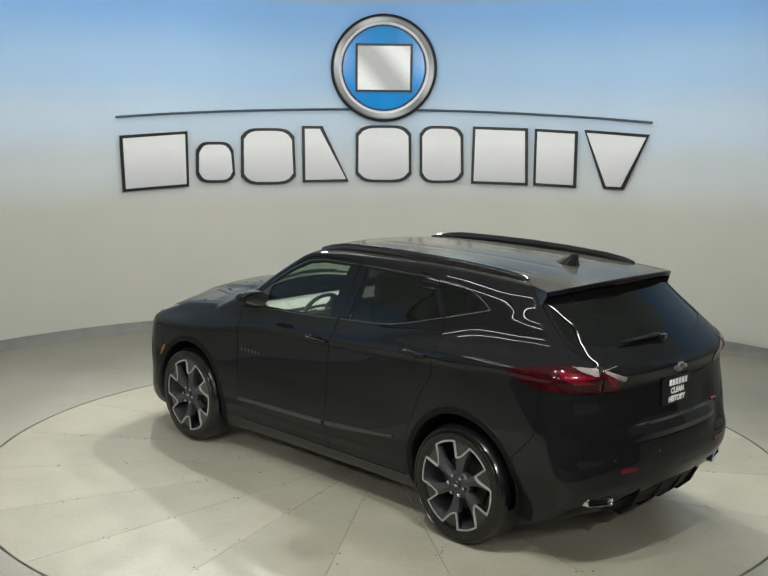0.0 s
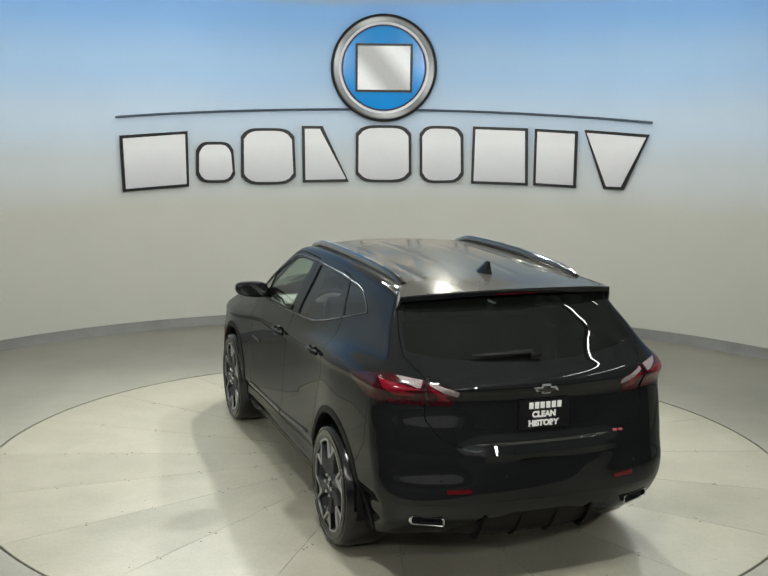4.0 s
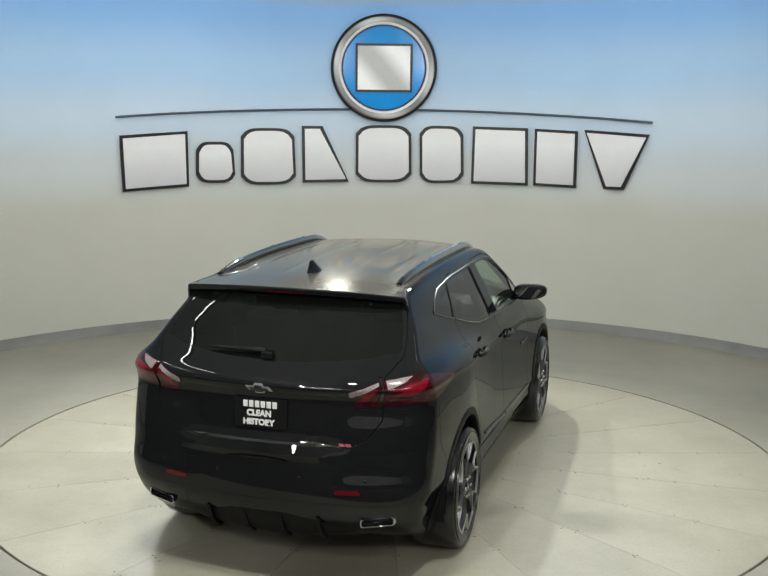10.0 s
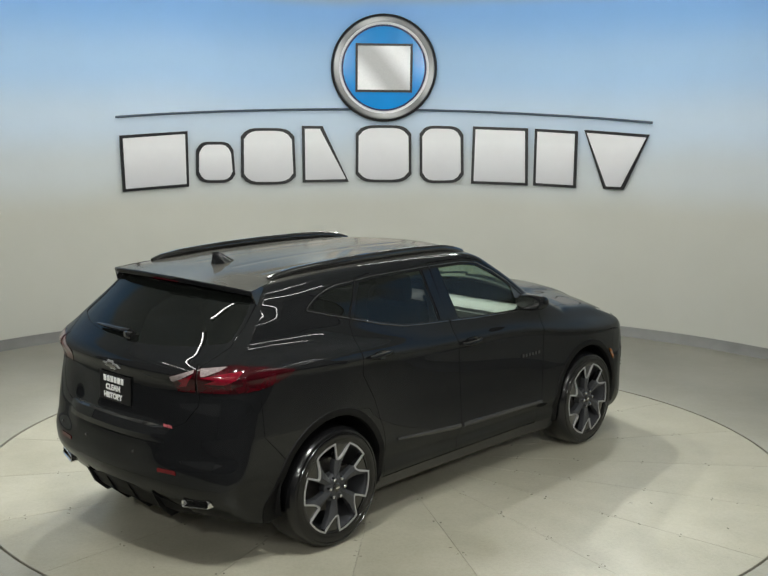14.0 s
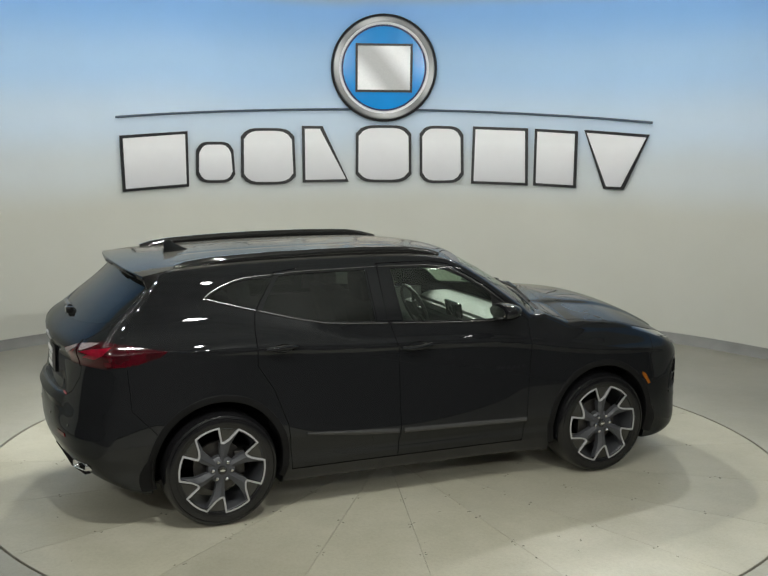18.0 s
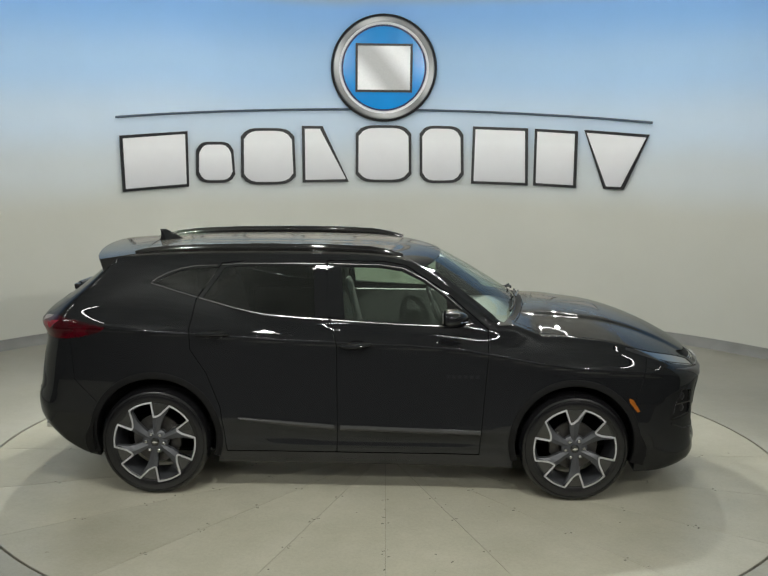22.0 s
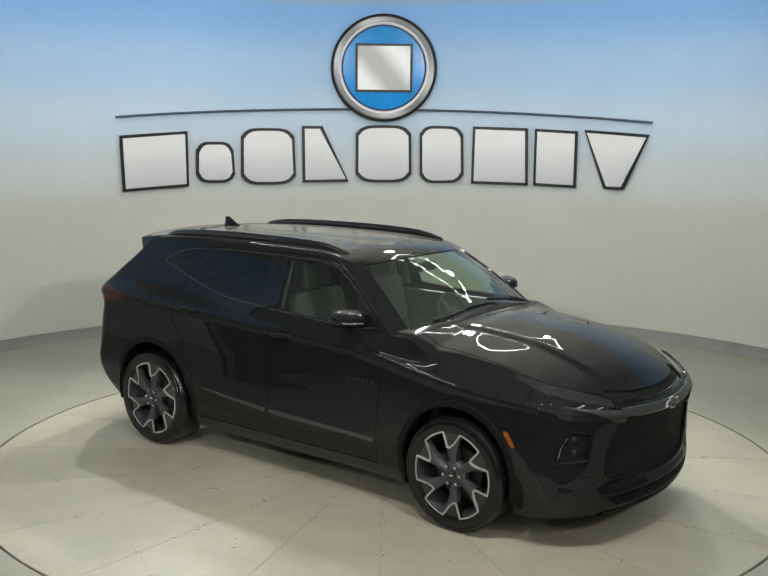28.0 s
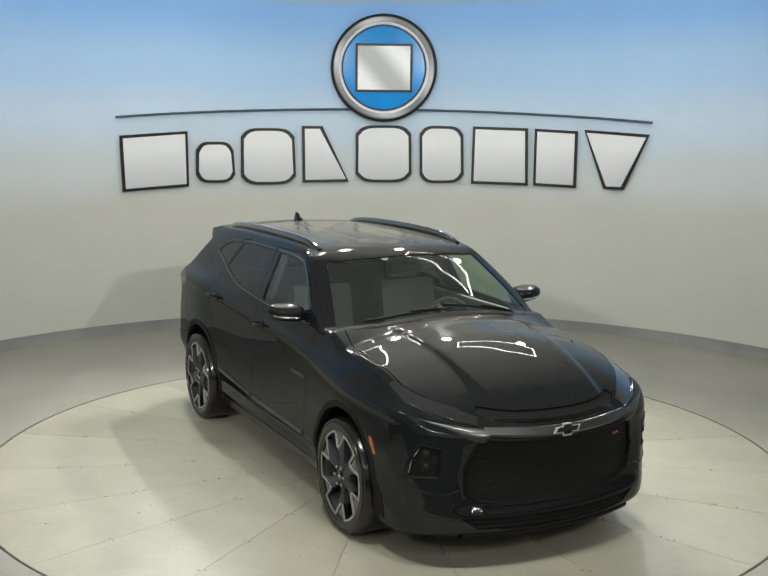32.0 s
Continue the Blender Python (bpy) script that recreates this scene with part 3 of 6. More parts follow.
def make_sheets():
    gx, gy, gz = np.arange(-2.6, 2.6, 0.01), np.arange(0.0, 1.1, 0.01), np.arange(0.05, 1.85, 0.01)
    kz = np.array([knots(gx, XS, r) for r in SIDE_Z])
    ky = np.array([knots(gx, XS, r) for r in SIDE_Y])
    # a slim undercut just below the shoulder crease
    kz, ky = np.insert(kz, 5, kz[5] - 0.032, axis=0), np.insert(ky, 5, ky[5] - 0.006, axis=0)
    side = np.array([knots(gz, kz[:, i], ky[:, i]) for i in range(len(gx))])
    # crisp folds from the sill up to the shoulder crease, flowing curves above it
    fold = np.array([np.interp(gz, kz[:, i], ky[:, i]) for i in range(len(gx))])
    above = np.clip((gz[None] - kz[6][:, None] - 0.012) / 0.03, 0, 1)
    side = fold * (1 - above) + side * above
    side = blur(blur(side, 0, 3.0), 1, 0.85)
    X, Y = np.meshgrid(gx, gy, indexing="ij")
    w = np.clip((X + 0.1) / 0.5, 0, 1) * np.clip((1.35 - X) / 0.3, 0, 1)
    top = knots(np.clip(X + w * 0.17 * (Y / 0.7) ** 2, -2.5, np.maximum(X, 1.13)), TOP_X, TOP_Z)
    hood = np.clip((X - 1.0) / 0.2, 0, 1)
    top = top - (1 - hood) * 0.030 * (Y / 0.6) ** 2 - hood * (0.19 * Y**2)
    # pressed beads along the roof
    for at in (0.17, 0.43):
        top = top - (1 - hood) * 0.0022 * np.exp(-(((Y - at) / 0.022) ** 2)) * np.clip((0.15 - X) / 0.25, 0, 1) * np.clip((X + 1.75) / 0.25, 0, 1)
    # a raised centre plateau on the bonnet
    top = top + hood * 0.015 * (1 / (1 + np.exp((Y - 0.40 - 0.06 * (2.2 - X)) / 0.011)) - 0.5)
    top = blur(blur(top, 0, 1.6), 1, 0.9)
    Y2, Z2 = np.meshgrid(gy, gz, indexing="ij")
    # the step over the bumper fades out towards the corners, and so does the nose's overhang
    edge = np.clip((Y2 - 0.32) / 0.22, 0, 1)
    edge = edge * edge * (3 - 2 * edge)
    rear = knots(Z2, REAR_Z, REAR_X) * (1 - edge) + edge * knots(Z2, REAR_Z, REAR_PLAIN) + 0.17 * Y2**2 + 0.24 * Y2**8
    corner = np.clip((Y2 - 0.56) / 0.14, 0, 1)
    front = knots(Z2, FRONT_Z, FRONT_X) * (1 - corner) + corner * knots(Z2, FRONT_Z, FRONT_PLAIN) - 0.29 * Y2**2 - 0.36 * Y2**8
    rear, front = blur(blur(rear, 0, 1.5), 1, 1.0), blur(blur(front, 0, 1.5), 1, 1.0)
    return Sheet(-2.6, 0.05, side), Sheet(-2.6, 0.0, top), Sheet(0.0, 0.05, rear), Sheet(0.0, 0.05, front)


SIDE, TOP, REAR, FRONT = make_sheets()
BOT_X, BOT_Z = [-2.5, -2.3, -2.0, -1.7, 1.9, 2.2, 2.5], [0.34, 0.30, 0.25, 0.20, 0.19, 0.19, 0.20]


def smin(a, b, k):
    h = np.minimum(np.maximum(0.5 + 0.5 * (b - a) / k, 0), 1)
    return b + (a - b) * h - k * h * (1 - h)


def skin(P):
    """Above zero inside the car's body, below zero outside."""
    x, y, z = P[..., 0], np.abs(P[..., 1]), P[..., 2]
    f = smin((SIDE.at(x, z) - y) * 0.93, (TOP.at(x, y) - z) * 0.93, 0.030)
    f = smin(f, (x - REAR.at(y, z)) * 0.9, 0.035)
    f = smin(f, (FRONT.at(y, z) - x) * 0.95, 0.045)
    return smin(f, z - np.interp(x, BOT_X, BOT_Z), 0.03)


STEPS = np.concatenate([np.eye(3), -np.eye(3)])


def slope(P, e=0.002):
    f = skin(P[None] + STEPS[:, None, :] * e)
    return ((f[:3] - f[3:]) / (2 * e)).T


def skin_mesh(step=0.0195):
    """The zero surface of skin() for the left half, as quads."""
    gx, gy, gz = np.arange(-2.52, 2.53, step), (np.arange(-3, 53) + 0.5) * step, np.arange(0.13, 1.76, step)
    G = np.stack(np.meshgrid(gx, gy, gz, indexing="ij"), -1)
    f = skin(G)
    s = f > 0
    n = s.shape
    cnt = np.zeros(tuple(k - 1 for k in n), int)
    for a in (0, 1):
        for b in (0, 1):
            for c in (0, 1):
                cnt += s[a:n[0] - 1 + a, b:n[1] - 1 + b, c:n[2] - 1 + c]
    mixed_cells = (cnt > 0) & (cnt < 8)
    ids = -np.ones(mixed_cells.shape, int)
    ids[mixed_cells] = np.arange(mixed_cells.sum())
    cell = np.argwhere(mixed_cells)
    P = np.stack([gx[cell[:, 0]], gy[cell[:, 1]], gz[cell[:, 2]]], -1) + step / 2
    for _ in range(7):
        g = slope(P)
        move = -skin(P)[:, None] * g / np.maximum((g * g).sum(1), 0.2)[:, None]
        P = P + np.clip(move, -step, step) * 0.9
    quads = []
    for ax in range(3):
        o = [k for k in range(3) if k != ax]
        lo = [slice(None)] * 3
        hi = [slice(None)] * 3
        lo[ax], hi[ax] = slice(0, n[ax] - 1), slice(1, n[ax])
        flip = s[tuple(lo)] != s[tuple(hi)]
        for c in np.argwhere(flip):
            if min(c[o[0]], c[o[1]]) < 1 or c[o[0]] >= n[o[0]] - 1 or c[o[1]] >= n[o[1]] - 1:
                continue
            q = []
            for da, db in ((-1, -1), (0, -1), (0, 0), (-1, 0)):
                k = list(c)
                k[o[0]] += da
                k[o[1]] += db
                q.append(ids[tuple(k)])
            inside = s[tuple(c)]
            if (inside and ax != 1) or (not inside and ax == 1):
                quads.append(q)
            else:
                quads.append(q[::-1])
    P[np.abs(P[:, 1]) < 1e-4, 1] = 0.0
    return P, [q for q in quads if P[q, 1].min() >= 0]


def plane_frame(d):
    d = Vector(d).normalized()
    u = d.cross(Vector((0, 0, 1))) if abs(d.z) < 0.9 else Vector((1, 0, 0))
    u = u.normalized()
    return d, u, u.cross(d).normalized()


def inside_poly(x, y, poly):
    hit, j = False, len(poly) - 1
    for i in range(len(poly)):
        (x1, y1), (x2, y2) = poly[i], poly[j]
        if (y1 > y) != (y2 > y) and x < (x2 - x1) * (y - y1) / (y2 - y1) + x1:
            hit = not hit
        j = i
    return hit


def nearby(bm, flat, d, u, v, facing, keep):
    """Faces that look along d and lie about an outline, each with its place seen along d."""
    lo = (min(a for a, _ in flat) - 0.03, min(b for _, b in flat) - 0.03)
    hi = (max(a for a, _ in flat) + 0.03, max(b for _, b in flat) + 0.03)
    out = {}
    for f in bm.faces:
        if f.normal.dot(d) <= facing:
            continue
        c = f.calc_center_median()
        a, b = c.dot(u), c.dot(v)
        if lo[0] < a < hi[0] and lo[1] < b < hi[1] and (keep is None or keep(c)):
            out[f] = (a, b)
    return out


def trim(bm, cand, pts, flat, d, u, v, pad=0.03):
    """Cuts the faces of cand along a closed outline."""
    for i in range(len(pts)):
        ea, eb = flat[i], flat[(i + 1) % len(pts)]
        e = Vector((eb[0] - ea[0], eb[1] - ea[1]))
        if e.length < 1e-5:
            continue
        nrm = (u * -e.y + v * e.x).normalized()
        x0, x1, y0, y1 = min(ea[0], eb[0]) - pad, max(ea[0], eb[0]) + pad, min(ea[1], eb[1]) - pad, max(ea[1], eb[1]) + pad
        faces = [f for f, (p, q) in cand.items() if x0 < p < x1 and y0 < q < y1]
        geom = list({x for f in faces for x in (*f.verts, *f.edges, f)})
        if not geom:
            continue
        for f in faces:
            del cand[f]
        r = bmesh.ops.bisect_plane(bm, geom=geom, dist=1e-5, plane_co=pts[i], plane_no=nrm)
        for f in {g for g in (*r["geom"], *faces) if isinstance(g, bmesh.types.BMFace) and g.is_valid}:
            c = f.calc_center_median()
            cand[f] = (c.dot(u), c.dot(v))


def cut(bm, pts, d, facing=0.15, keep=None, split=True):
    """Cuts the skin along a closed outline seen along d, and gives the faces within it."""
    d, u, v = plane_frame(d)
    pts = [Vector(p) for p in pts]
    flat = [(p.dot(u), p.dot(v)) for p in pts]
    cand = nearby(bm, flat, d, u, v, facing, keep)
    if split:
        trim(bm, cand, pts, flat, d, u, v)
    return [f for f, (a, b) in cand.items() if inside_poly(a, b, flat)]


def groove(bm, line, d, width=0.007, keep=None, facing=0.1):
    """Opens a thin joint along a line of points seen along d."""
    dd, u, v = plane_frame(d)
    line = [Vector(p) for p in line]
    cand = nearby(bm, [(p.dot(u), p.dot(v)) for p in line], dd, u, v, facing, keep)
    for a, b in zip(line, line[1:]):
        e = (b - a)
        e = (u * e.dot(u) + v * e.dot(v)).normalized()
        s = dd.cross(e).normalized() * (width / 2)
        a2, b2 = a - e * width * 0.4, b + e * width * 0.4
        pts = [a2 - s, b2 - s, b2 + s, a2 + s]
        flat = [(p.dot(u), p.dot(v)) for p in pts]
        trim(bm, cand, pts, flat, dd, u, v)
        gone = [f for f, (p, q) in cand.items() if inside_poly(p, q, flat)]
        for f in gone:
            del cand[f]
        bmesh.ops.delete(bm, geom=gone, context="FACES")


def split_off(bm, faces):
    """A new bmesh with these faces, which leave the old one."""
    out, made = bmesh.new(), {}
    for f in faces:
        vs = []
        for w in f.verts:
            if w not in made:
                made[w] = out.verts.new(w.co)
            vs.append(made[w])
        out.faces.new(vs)
    bmesh.ops.delete(bm, geom=list(faces), context="FACES")
    return out


def panel(name, bm, material, parent, label="", sink=0.0, thick=0.0, sides=(1, -1)):
    """A piece of the skin, with the skin's own smooth normals: the left half, its mirror image, or both in one mesh."""
    bm.verts.index_update()
    co = np.array([w.co[:] for w in bm.verts])
    faces = [[w.index for w in f.verts] for f in bm.faces]
    g = -slope(co, 0.004)
    nrm = g / np.maximum(np.linalg.norm(g, axis=1), 1e-6)[:, None]
    co = co - nrm * sink
    loops = [nrm[np.array([k for f in faces for k in f])]]
    if thick:
        # a small rounded edge that turns in
        rim = []
        for e in bm.edges:
            if e.is_boundary and max(abs(w.co.y) for w in e.verts) > 1e-4:
                f = e.link_faces[0]
                a, b = e.verts
                order = [w for w in f.verts]
                if order[(order.index(a) + 1) % len(order)] != b:
                    a, b = b, a
                rim.append((b.index, a.index))
        away = {k: np.zeros(3) for e in rim for k in e}
        for b, a in rim:
            o = np.cross(co[b] - co[a], nrm[a])
            away[a], away[b] = away[a] + o, away[b] + o
        lip, foot, pts, tilt = {}, {}, [], {}
        for k, o in away.items():
            o = o / max(float(np.linalg.norm(o)), 1e-9)
            m = o + 0.35 * nrm[k]
            tilt[k] = m / np.linalg.norm(m)
            p = co[k] + o * 0.0024 - nrm[k] * 0.0024
            lip[k], foot[k] = len(co) + len(pts), len(co) + len(pts) + 1
            pts += [p, p - nrm[k] * thick]
        faces += [[b, a, lip[a], lip[b]] for b, a in rim]
        loops.append(np.array([q for b, a in rim for q in (nrm[b], nrm[a], tilt[a], tilt[b])]).reshape(-1, 3))
        faces += [[lip[b], lip[a], foot[a], foot[b]] for b, a in rim]
        loops.append(np.zeros((4 * len(rim), 3)))
        co = np.concatenate([co, np.array(pts).reshape(-1, 3)])
    loops = np.concatenate(loops)
    V, F, N = [], [], []
    for s in sides:
        base = sum(len(v) for v in V)
        flip = np.array([1.0, s, 1.0])
        V.append(co * flip)
        if s > 0:
            F += [[k + base for k in f] for f in faces]
            N.append(loops)
        else:
            F += [[k + base for k in f[::-1]] for f in faces]
            at, rev = 0, []
            for f in faces:
                rev += list(range(at + len(f) - 1, at - 1, -1))
                at += len(f)
            N.append(loops[np.array(rev)] * flip)
    me = bpy.data.meshes.new(name)
    me.from_pydata(np.concatenate(V).tolist(), [], F)
    me.materials.append(material)
    me.polygons.foreach_set("use_smooth", [True] * len(me.polygons))
    me.normals_split_custom_set(np.concatenate(N).tolist())
    ob = new(name, me)
    ob.parent = parent
    if label:
        ob["label"] = label
    return ob


def both(pts):
    """Outline points given for the left side, and the same mirrored."""
    return [pts, [(x, -y, z) for x, y, z in pts]]


def side_pts(xz, s):
    return [(x, 0.9 * s, z) for x, z in xz]


WIN_FRONT = [(-0.145, 1.226), (0.05, 1.213), (0.32, 1.203), (0.60, 1.196), (0.70, 1.222), (0.60, 1.325), (0.50, 1.405), (0.38, 1.478), (0.24, 1.542), (0.09, 1.563), (-0.18, 1.566)]
WIN_REAR = [(-1.12, 1.350), (-0.90, 1.296), (-0.70, 1.258), (-0.50, 1.243), (-0.345, 1.234), (-0.365, 1.566), (-0.85, 1.560), (-0.975, 1.550)]
WIN_QUARTER = [(-1.465, 1.440), (-1.30, 1.398), (-1.155, 1.362), (-1.015, 1.548), (-1.19, 1.540), (-1.29, 1.522), (-1.39, 1.480)]
DOOR_FRONT = [(-0.19, 0.30), (-0.185, 0.50), (-0.195, 1.05), (-0.25, 1.25), (-0.275, 1.60), (0.12, 1.60), (0.27, 1.575), (0.55, 1.405), (0.83, 1.17), (0.835, 1.0), (0.815, 0.75), (0.785, 0.30)]
DOOR_REAR = [(-0.19, 0.30), (-0.185, 0.50), (-0.195, 1.05), (-0.25, 1.25), (-0.275, 1.60), (-0.85, 1.592), (-1.00, 1.575), (-1.165, 1.335), (-1.19, 1.17), (-1.185, 1.02), (-1.08, 0.86), (-0.985, 0.62), (-0.945, 0.30)]


def arch(xc, r, z=0.40, n=30, low=0.05):
    pts = [(xc + r * math.cos(math.pi * i / n), z + r * math.sin(math.pi * i / n)) for i in range(n + 1)]
    return pts + [(xc - r * 1.02, low), (xc + r * 1.02, low)]


TAIL = [(-2.29, 0.485, 1.135), (-2.27, 0.58, 1.165), (-2.24, 0.68, 1.196), (-2.10, 0.83, 1.222), (-1.95, 0.90, 1.196), (-1.74, 0.93, 1.158), (-1.79, 0.93, 1.128), (-1.95, 0.93, 1.086), (-2.15, 0.86, 1.068), (-2.27, 0.69, 1.060), (-2.30, 0.555, 1.052), (-2.30, 0.52, 1.105)]
REVERSE = [(-2.29, 0.488, 1.136), (-2.27, 0.56, 1.158), (-2.25, 0.65, 1.188), (-2.25, 0.648, 1.172), (-2.28, 0.57, 1.132), (-2.29, 0.51, 1.108), (-2.29, 0.495, 1.112)]
INDICATOR = [(-2.24, 0.692, 1.196), (-2.18, 0.76, 1.208), (-2.13, 0.80, 1.214), (-2.17, 0.775, 1.190), (-2.23, 0.715, 1.160), (-2.24, 0.694, 1.158)]
LAMP_GAP = [(-2.25, 0.662, 1.215), (-2.24, 0.678, 1.215), (-2.26, 0.684, 1.045), (-2.27, 0.668, 1.045)]
HEADLAMP = [(2.30, 0.52, 0.918), (2.20, 0.66, 0.968), (2.05, 0.80, 1.015), (1.86, 0.86, 1.062), (1.83, 0.87, 1.040), (2.04, 0.86, 0.968), (2.22, 0.74, 0.912), (2.33, 0.54, 0.872)]
POD = [(2.25, 0.725, 0.745), (2.17, 0.81, 0.760), (2.12, 0.86, 0.66), (2.13, 0.875, 0.560), (2.25, 0.735, 0.575), (2.27, 0.735, 0.66)]
CHEVRON_OUT = [(-2.24, 0.695, 1.150), (-2.17, 0.785, 1.176), (-2.06, 0.865, 1.196), (-2.10, 0.850, 1.150), (-2.16, 0.810, 1.118), (-2.23, 0.715, 1.118), (-2.19, 0.770, 1.145)]
CHEVRON_IN = [(-2.28, 0.540, 1.120), (-2.26, 0.650, 1.160), (-2.27, 0.620, 1.120), (-2.28, 0.610, 1.090), (-2.30, 0.560, 1.080), (-2.29, 0.580, 1.108)]
TAIL_DARK = [(-2.27, 0.655, 1.110), (-2.29, 0.600, 1.118), (-2.30, 0.540, 1.075), (-2.30, 0.555, 1.052), (-2.27, 0.690, 1.060), (-2.15, 0.860, 1.068), (-1.99, 0.92, 1.078), (-2.08, 0.885, 1.110), (-2.17, 0.800, 1.098), (-2.23, 0.710, 1.125)]
GRILLE = [(2.4, -0.05, 0.782), (2.4, 0.12, 0.782), (2.4, 0.40, 0.792), (2.4, 0.53, 0.812), (2.4, 0.60, 0.62), (2.4, 0.585, 0.47), (2.4, 0.50, 0.425), (2.4, 0.30, 0.395), (2.4, -0.05, 0.395)]
SLOT = [(2.4, -0.05, 0.928), (2.4, 0.25, 0.934), (2.4, 0.47, 0.956), (2.4, 0.50, 0.935), (2.4, 0.44, 0.890), (2.4, 0.20, 0.866), (2.4, -0.05, 0.864)]
INTAKE = [(2.4, -0.05, 0.335), (2.4, 0.62, 0.335), (2.4, 0.52, 0.265), (2.4, 0.30, 0.245), (2.4, -0.05, 0.245)]
SCREEN = [(0.525, -0.05, 1), (0.525, 0.05, 1), (0.51, 0.25, 1), (0.45, 0.50, 1), (0.405, 0.600, 1), (0.945, 0.770, 1), (1.02, 0.56, 1), (1.08, 0.27, 1), (1.10, 0.05, 1), (1.10, -0.05, 1)]
BACKLIGHT = [(-2.2, -0.05, 1.562), (-2.2, 0.640, 1.560), (-2.2, 0.695, 1.40), (-2.2, 0.712, 1.330), (-2.2, 0.700, 1.318), (-2.2, 0.54, 1.288), (-2.2, 0.27, 1.264), (-2.2, 0.05, 1.257), (-2.2, -0.05, 1.257)]
BONNET = [(1.135, 0.0, 1), (1.12, 0.30, 1), (1.06, 0.60, 1), (1.02, 0.74, 1), (1.22, 0.775, 1), (1.60, 0.775, 1), (1.86, 0.765, 1), (2.01, 0.735, 1), (2.13, 0.645, 1), (2.235, 0.49, 1), (2.31, 0.28, 1), (2.335, 0.12, 1), (2.34, 0, 1)]
GATE = [(-2.3, 0.0, 1.61), (-2.3, 0.655, 1.60), (-2.3, 0.722, 1.38), (-2.3, 0.735, 1.30), (-2.3, 0.672, 1.21), (-2.3, 0.672, 0.98), (-2.3, 0.60, 0.88), (-2.3, 0.50, 0.83), (-2.3, 0.0, 0.83)]


def build_skin(car):
    P, quads = skin_mesh()
    me = bpy.data.meshes.new("skin")
    me.from_pydata([tuple(p) for p in P], [], quads)
    bm = bmesh.new()
    bm.from_mesh(me)
    bpy.data.meshes.remove(me)
    bm.normal_update()
    got = {}
    outer = lambda c: c.y > 0.4
    d = (0, 1, 0)
    for key, poly in (("front_window", WIN_FRONT), ("rear_window", WIN_REAR), ("quarter_window", WIN_QUARTER)):
        got[key] = split_off(bm, cut(bm, side_pts(poly, 1), d, 0.2, outer))
    for xc in (AXLE, -AXLE):
        hole = cut(bm, side_pts(arch(xc, 0.425 if xc < 0 else 0.415), 1), d, 0.2, lambda c: c.y > 0.7)
        bmesh.ops.delete(bm, geom=hole, context="FACES")
        under = []
        for f in bm.faces:
            c = f.calc_center_median()
            if f.normal.z < -0.2 and abs(c.x - xc) < 0.42 and c.y > 0.60 and c.z < 0.6:
                under.append(f)
        bmesh.ops.delete(bm, geom=under, context="FACES")
    got["windscreen"] = split_off(bm, cut(bm, SCREEN, (0, 0, 1), 0.2))
    got["rear_glass"] = split_off(bm, cut(bm, BACKLIGHT, (-1, 0, 0), 0.2))
    inner = bm.copy()
    # lamps
    d = (-0.8, 0.6, 0)
    got["lamp_gap"] = split_off(bm, cut(bm, LAMP_GAP, d, 0.1))
    got["reverse"] = split_off(bm, cut(bm, REVERSE, d, 0.2))
    got["indicator"] = split_off(bm, cut(bm, INDICATOR, d, 0.2))
    got["chevron_out"] = split_off(bm, cut(bm, CHEVRON_OUT, d, 0.1))
    got["chevron_in"] = split_off(bm, cut(bm, CHEVRON_IN, d, 0.1))
    got["tail_dark"] = split_off(bm, cut(bm, TAIL_DARK, d, 0.1))
    got["tail"] = split_off(bm, cut(bm, TAIL, d, 0.1))
    got["headlamp"] = split_off(bm, cut(bm, HEADLAMP, (0.75, 0.66, 0.1), 0.1))
    got["pod"] = split_off(bm, cut(bm, POD, (0.8, 0.6, 0), 0.1))
    got["grille_back"] = split_off(bm, cut(bm, GRILLE, (1, 0, 0), 0.3))
    got["slot"] = split_off(bm, cut(bm, SLOT, (1, 0, 0), 0.2))
    got["intake"] = split_off(bm, cut(bm, INTAKE, (1, 0, 0), 0.2))
    # joints
    d = (0, 1, 0)
    for line in (DOOR_FRONT + DOOR_FRONT[:1], DOOR_REAR[5:] + DOOR_REAR[:1]):
        groove(bm, side_pts(line, 1), d, 0.008, outer)
    groove(bm, side_pts([(1.80, 0.62), (1.88, 0.84), (1.92, 1.0)], 1), d, 0.006, outer)
    groove(bm, side_pts([(-1.83, 0.64), (-1.98, 0.80), (-2.0, 1.06)], 1), d, 0.006, outer)
    groove(bm, BONNET, (0, 0, 1), 0.008)
    groove(bm, GATE[1:], (-1, 0, 0), 0.007)
    got["bonnet"] = split_off(bm, cut(bm, BONNET + [(2.34, -0.5, 1), (1.135, -0.5, 1)], (0, 0, 1), 0.1, split=False))
    got["tailgate"] = split_off(bm, cut(bm, GATE + [(-2.3, -0.5, 0.83), (-2.3, -0.5, 1.61)], (-1, 0, 0), 0.1, split=False))
    got["front_door"] = split_off(bm, cut(bm, side_pts(DOOR_FRONT, 1), d, 0.1, outer, split=False))
    got["rear_door"] = split_off(bm, cut(bm, side_pts(DOOR_REAR, 1), d, 0.1, outer, split=False))
    groups = {"sill": [], "rear_bumper": [], "front_bumper": []}
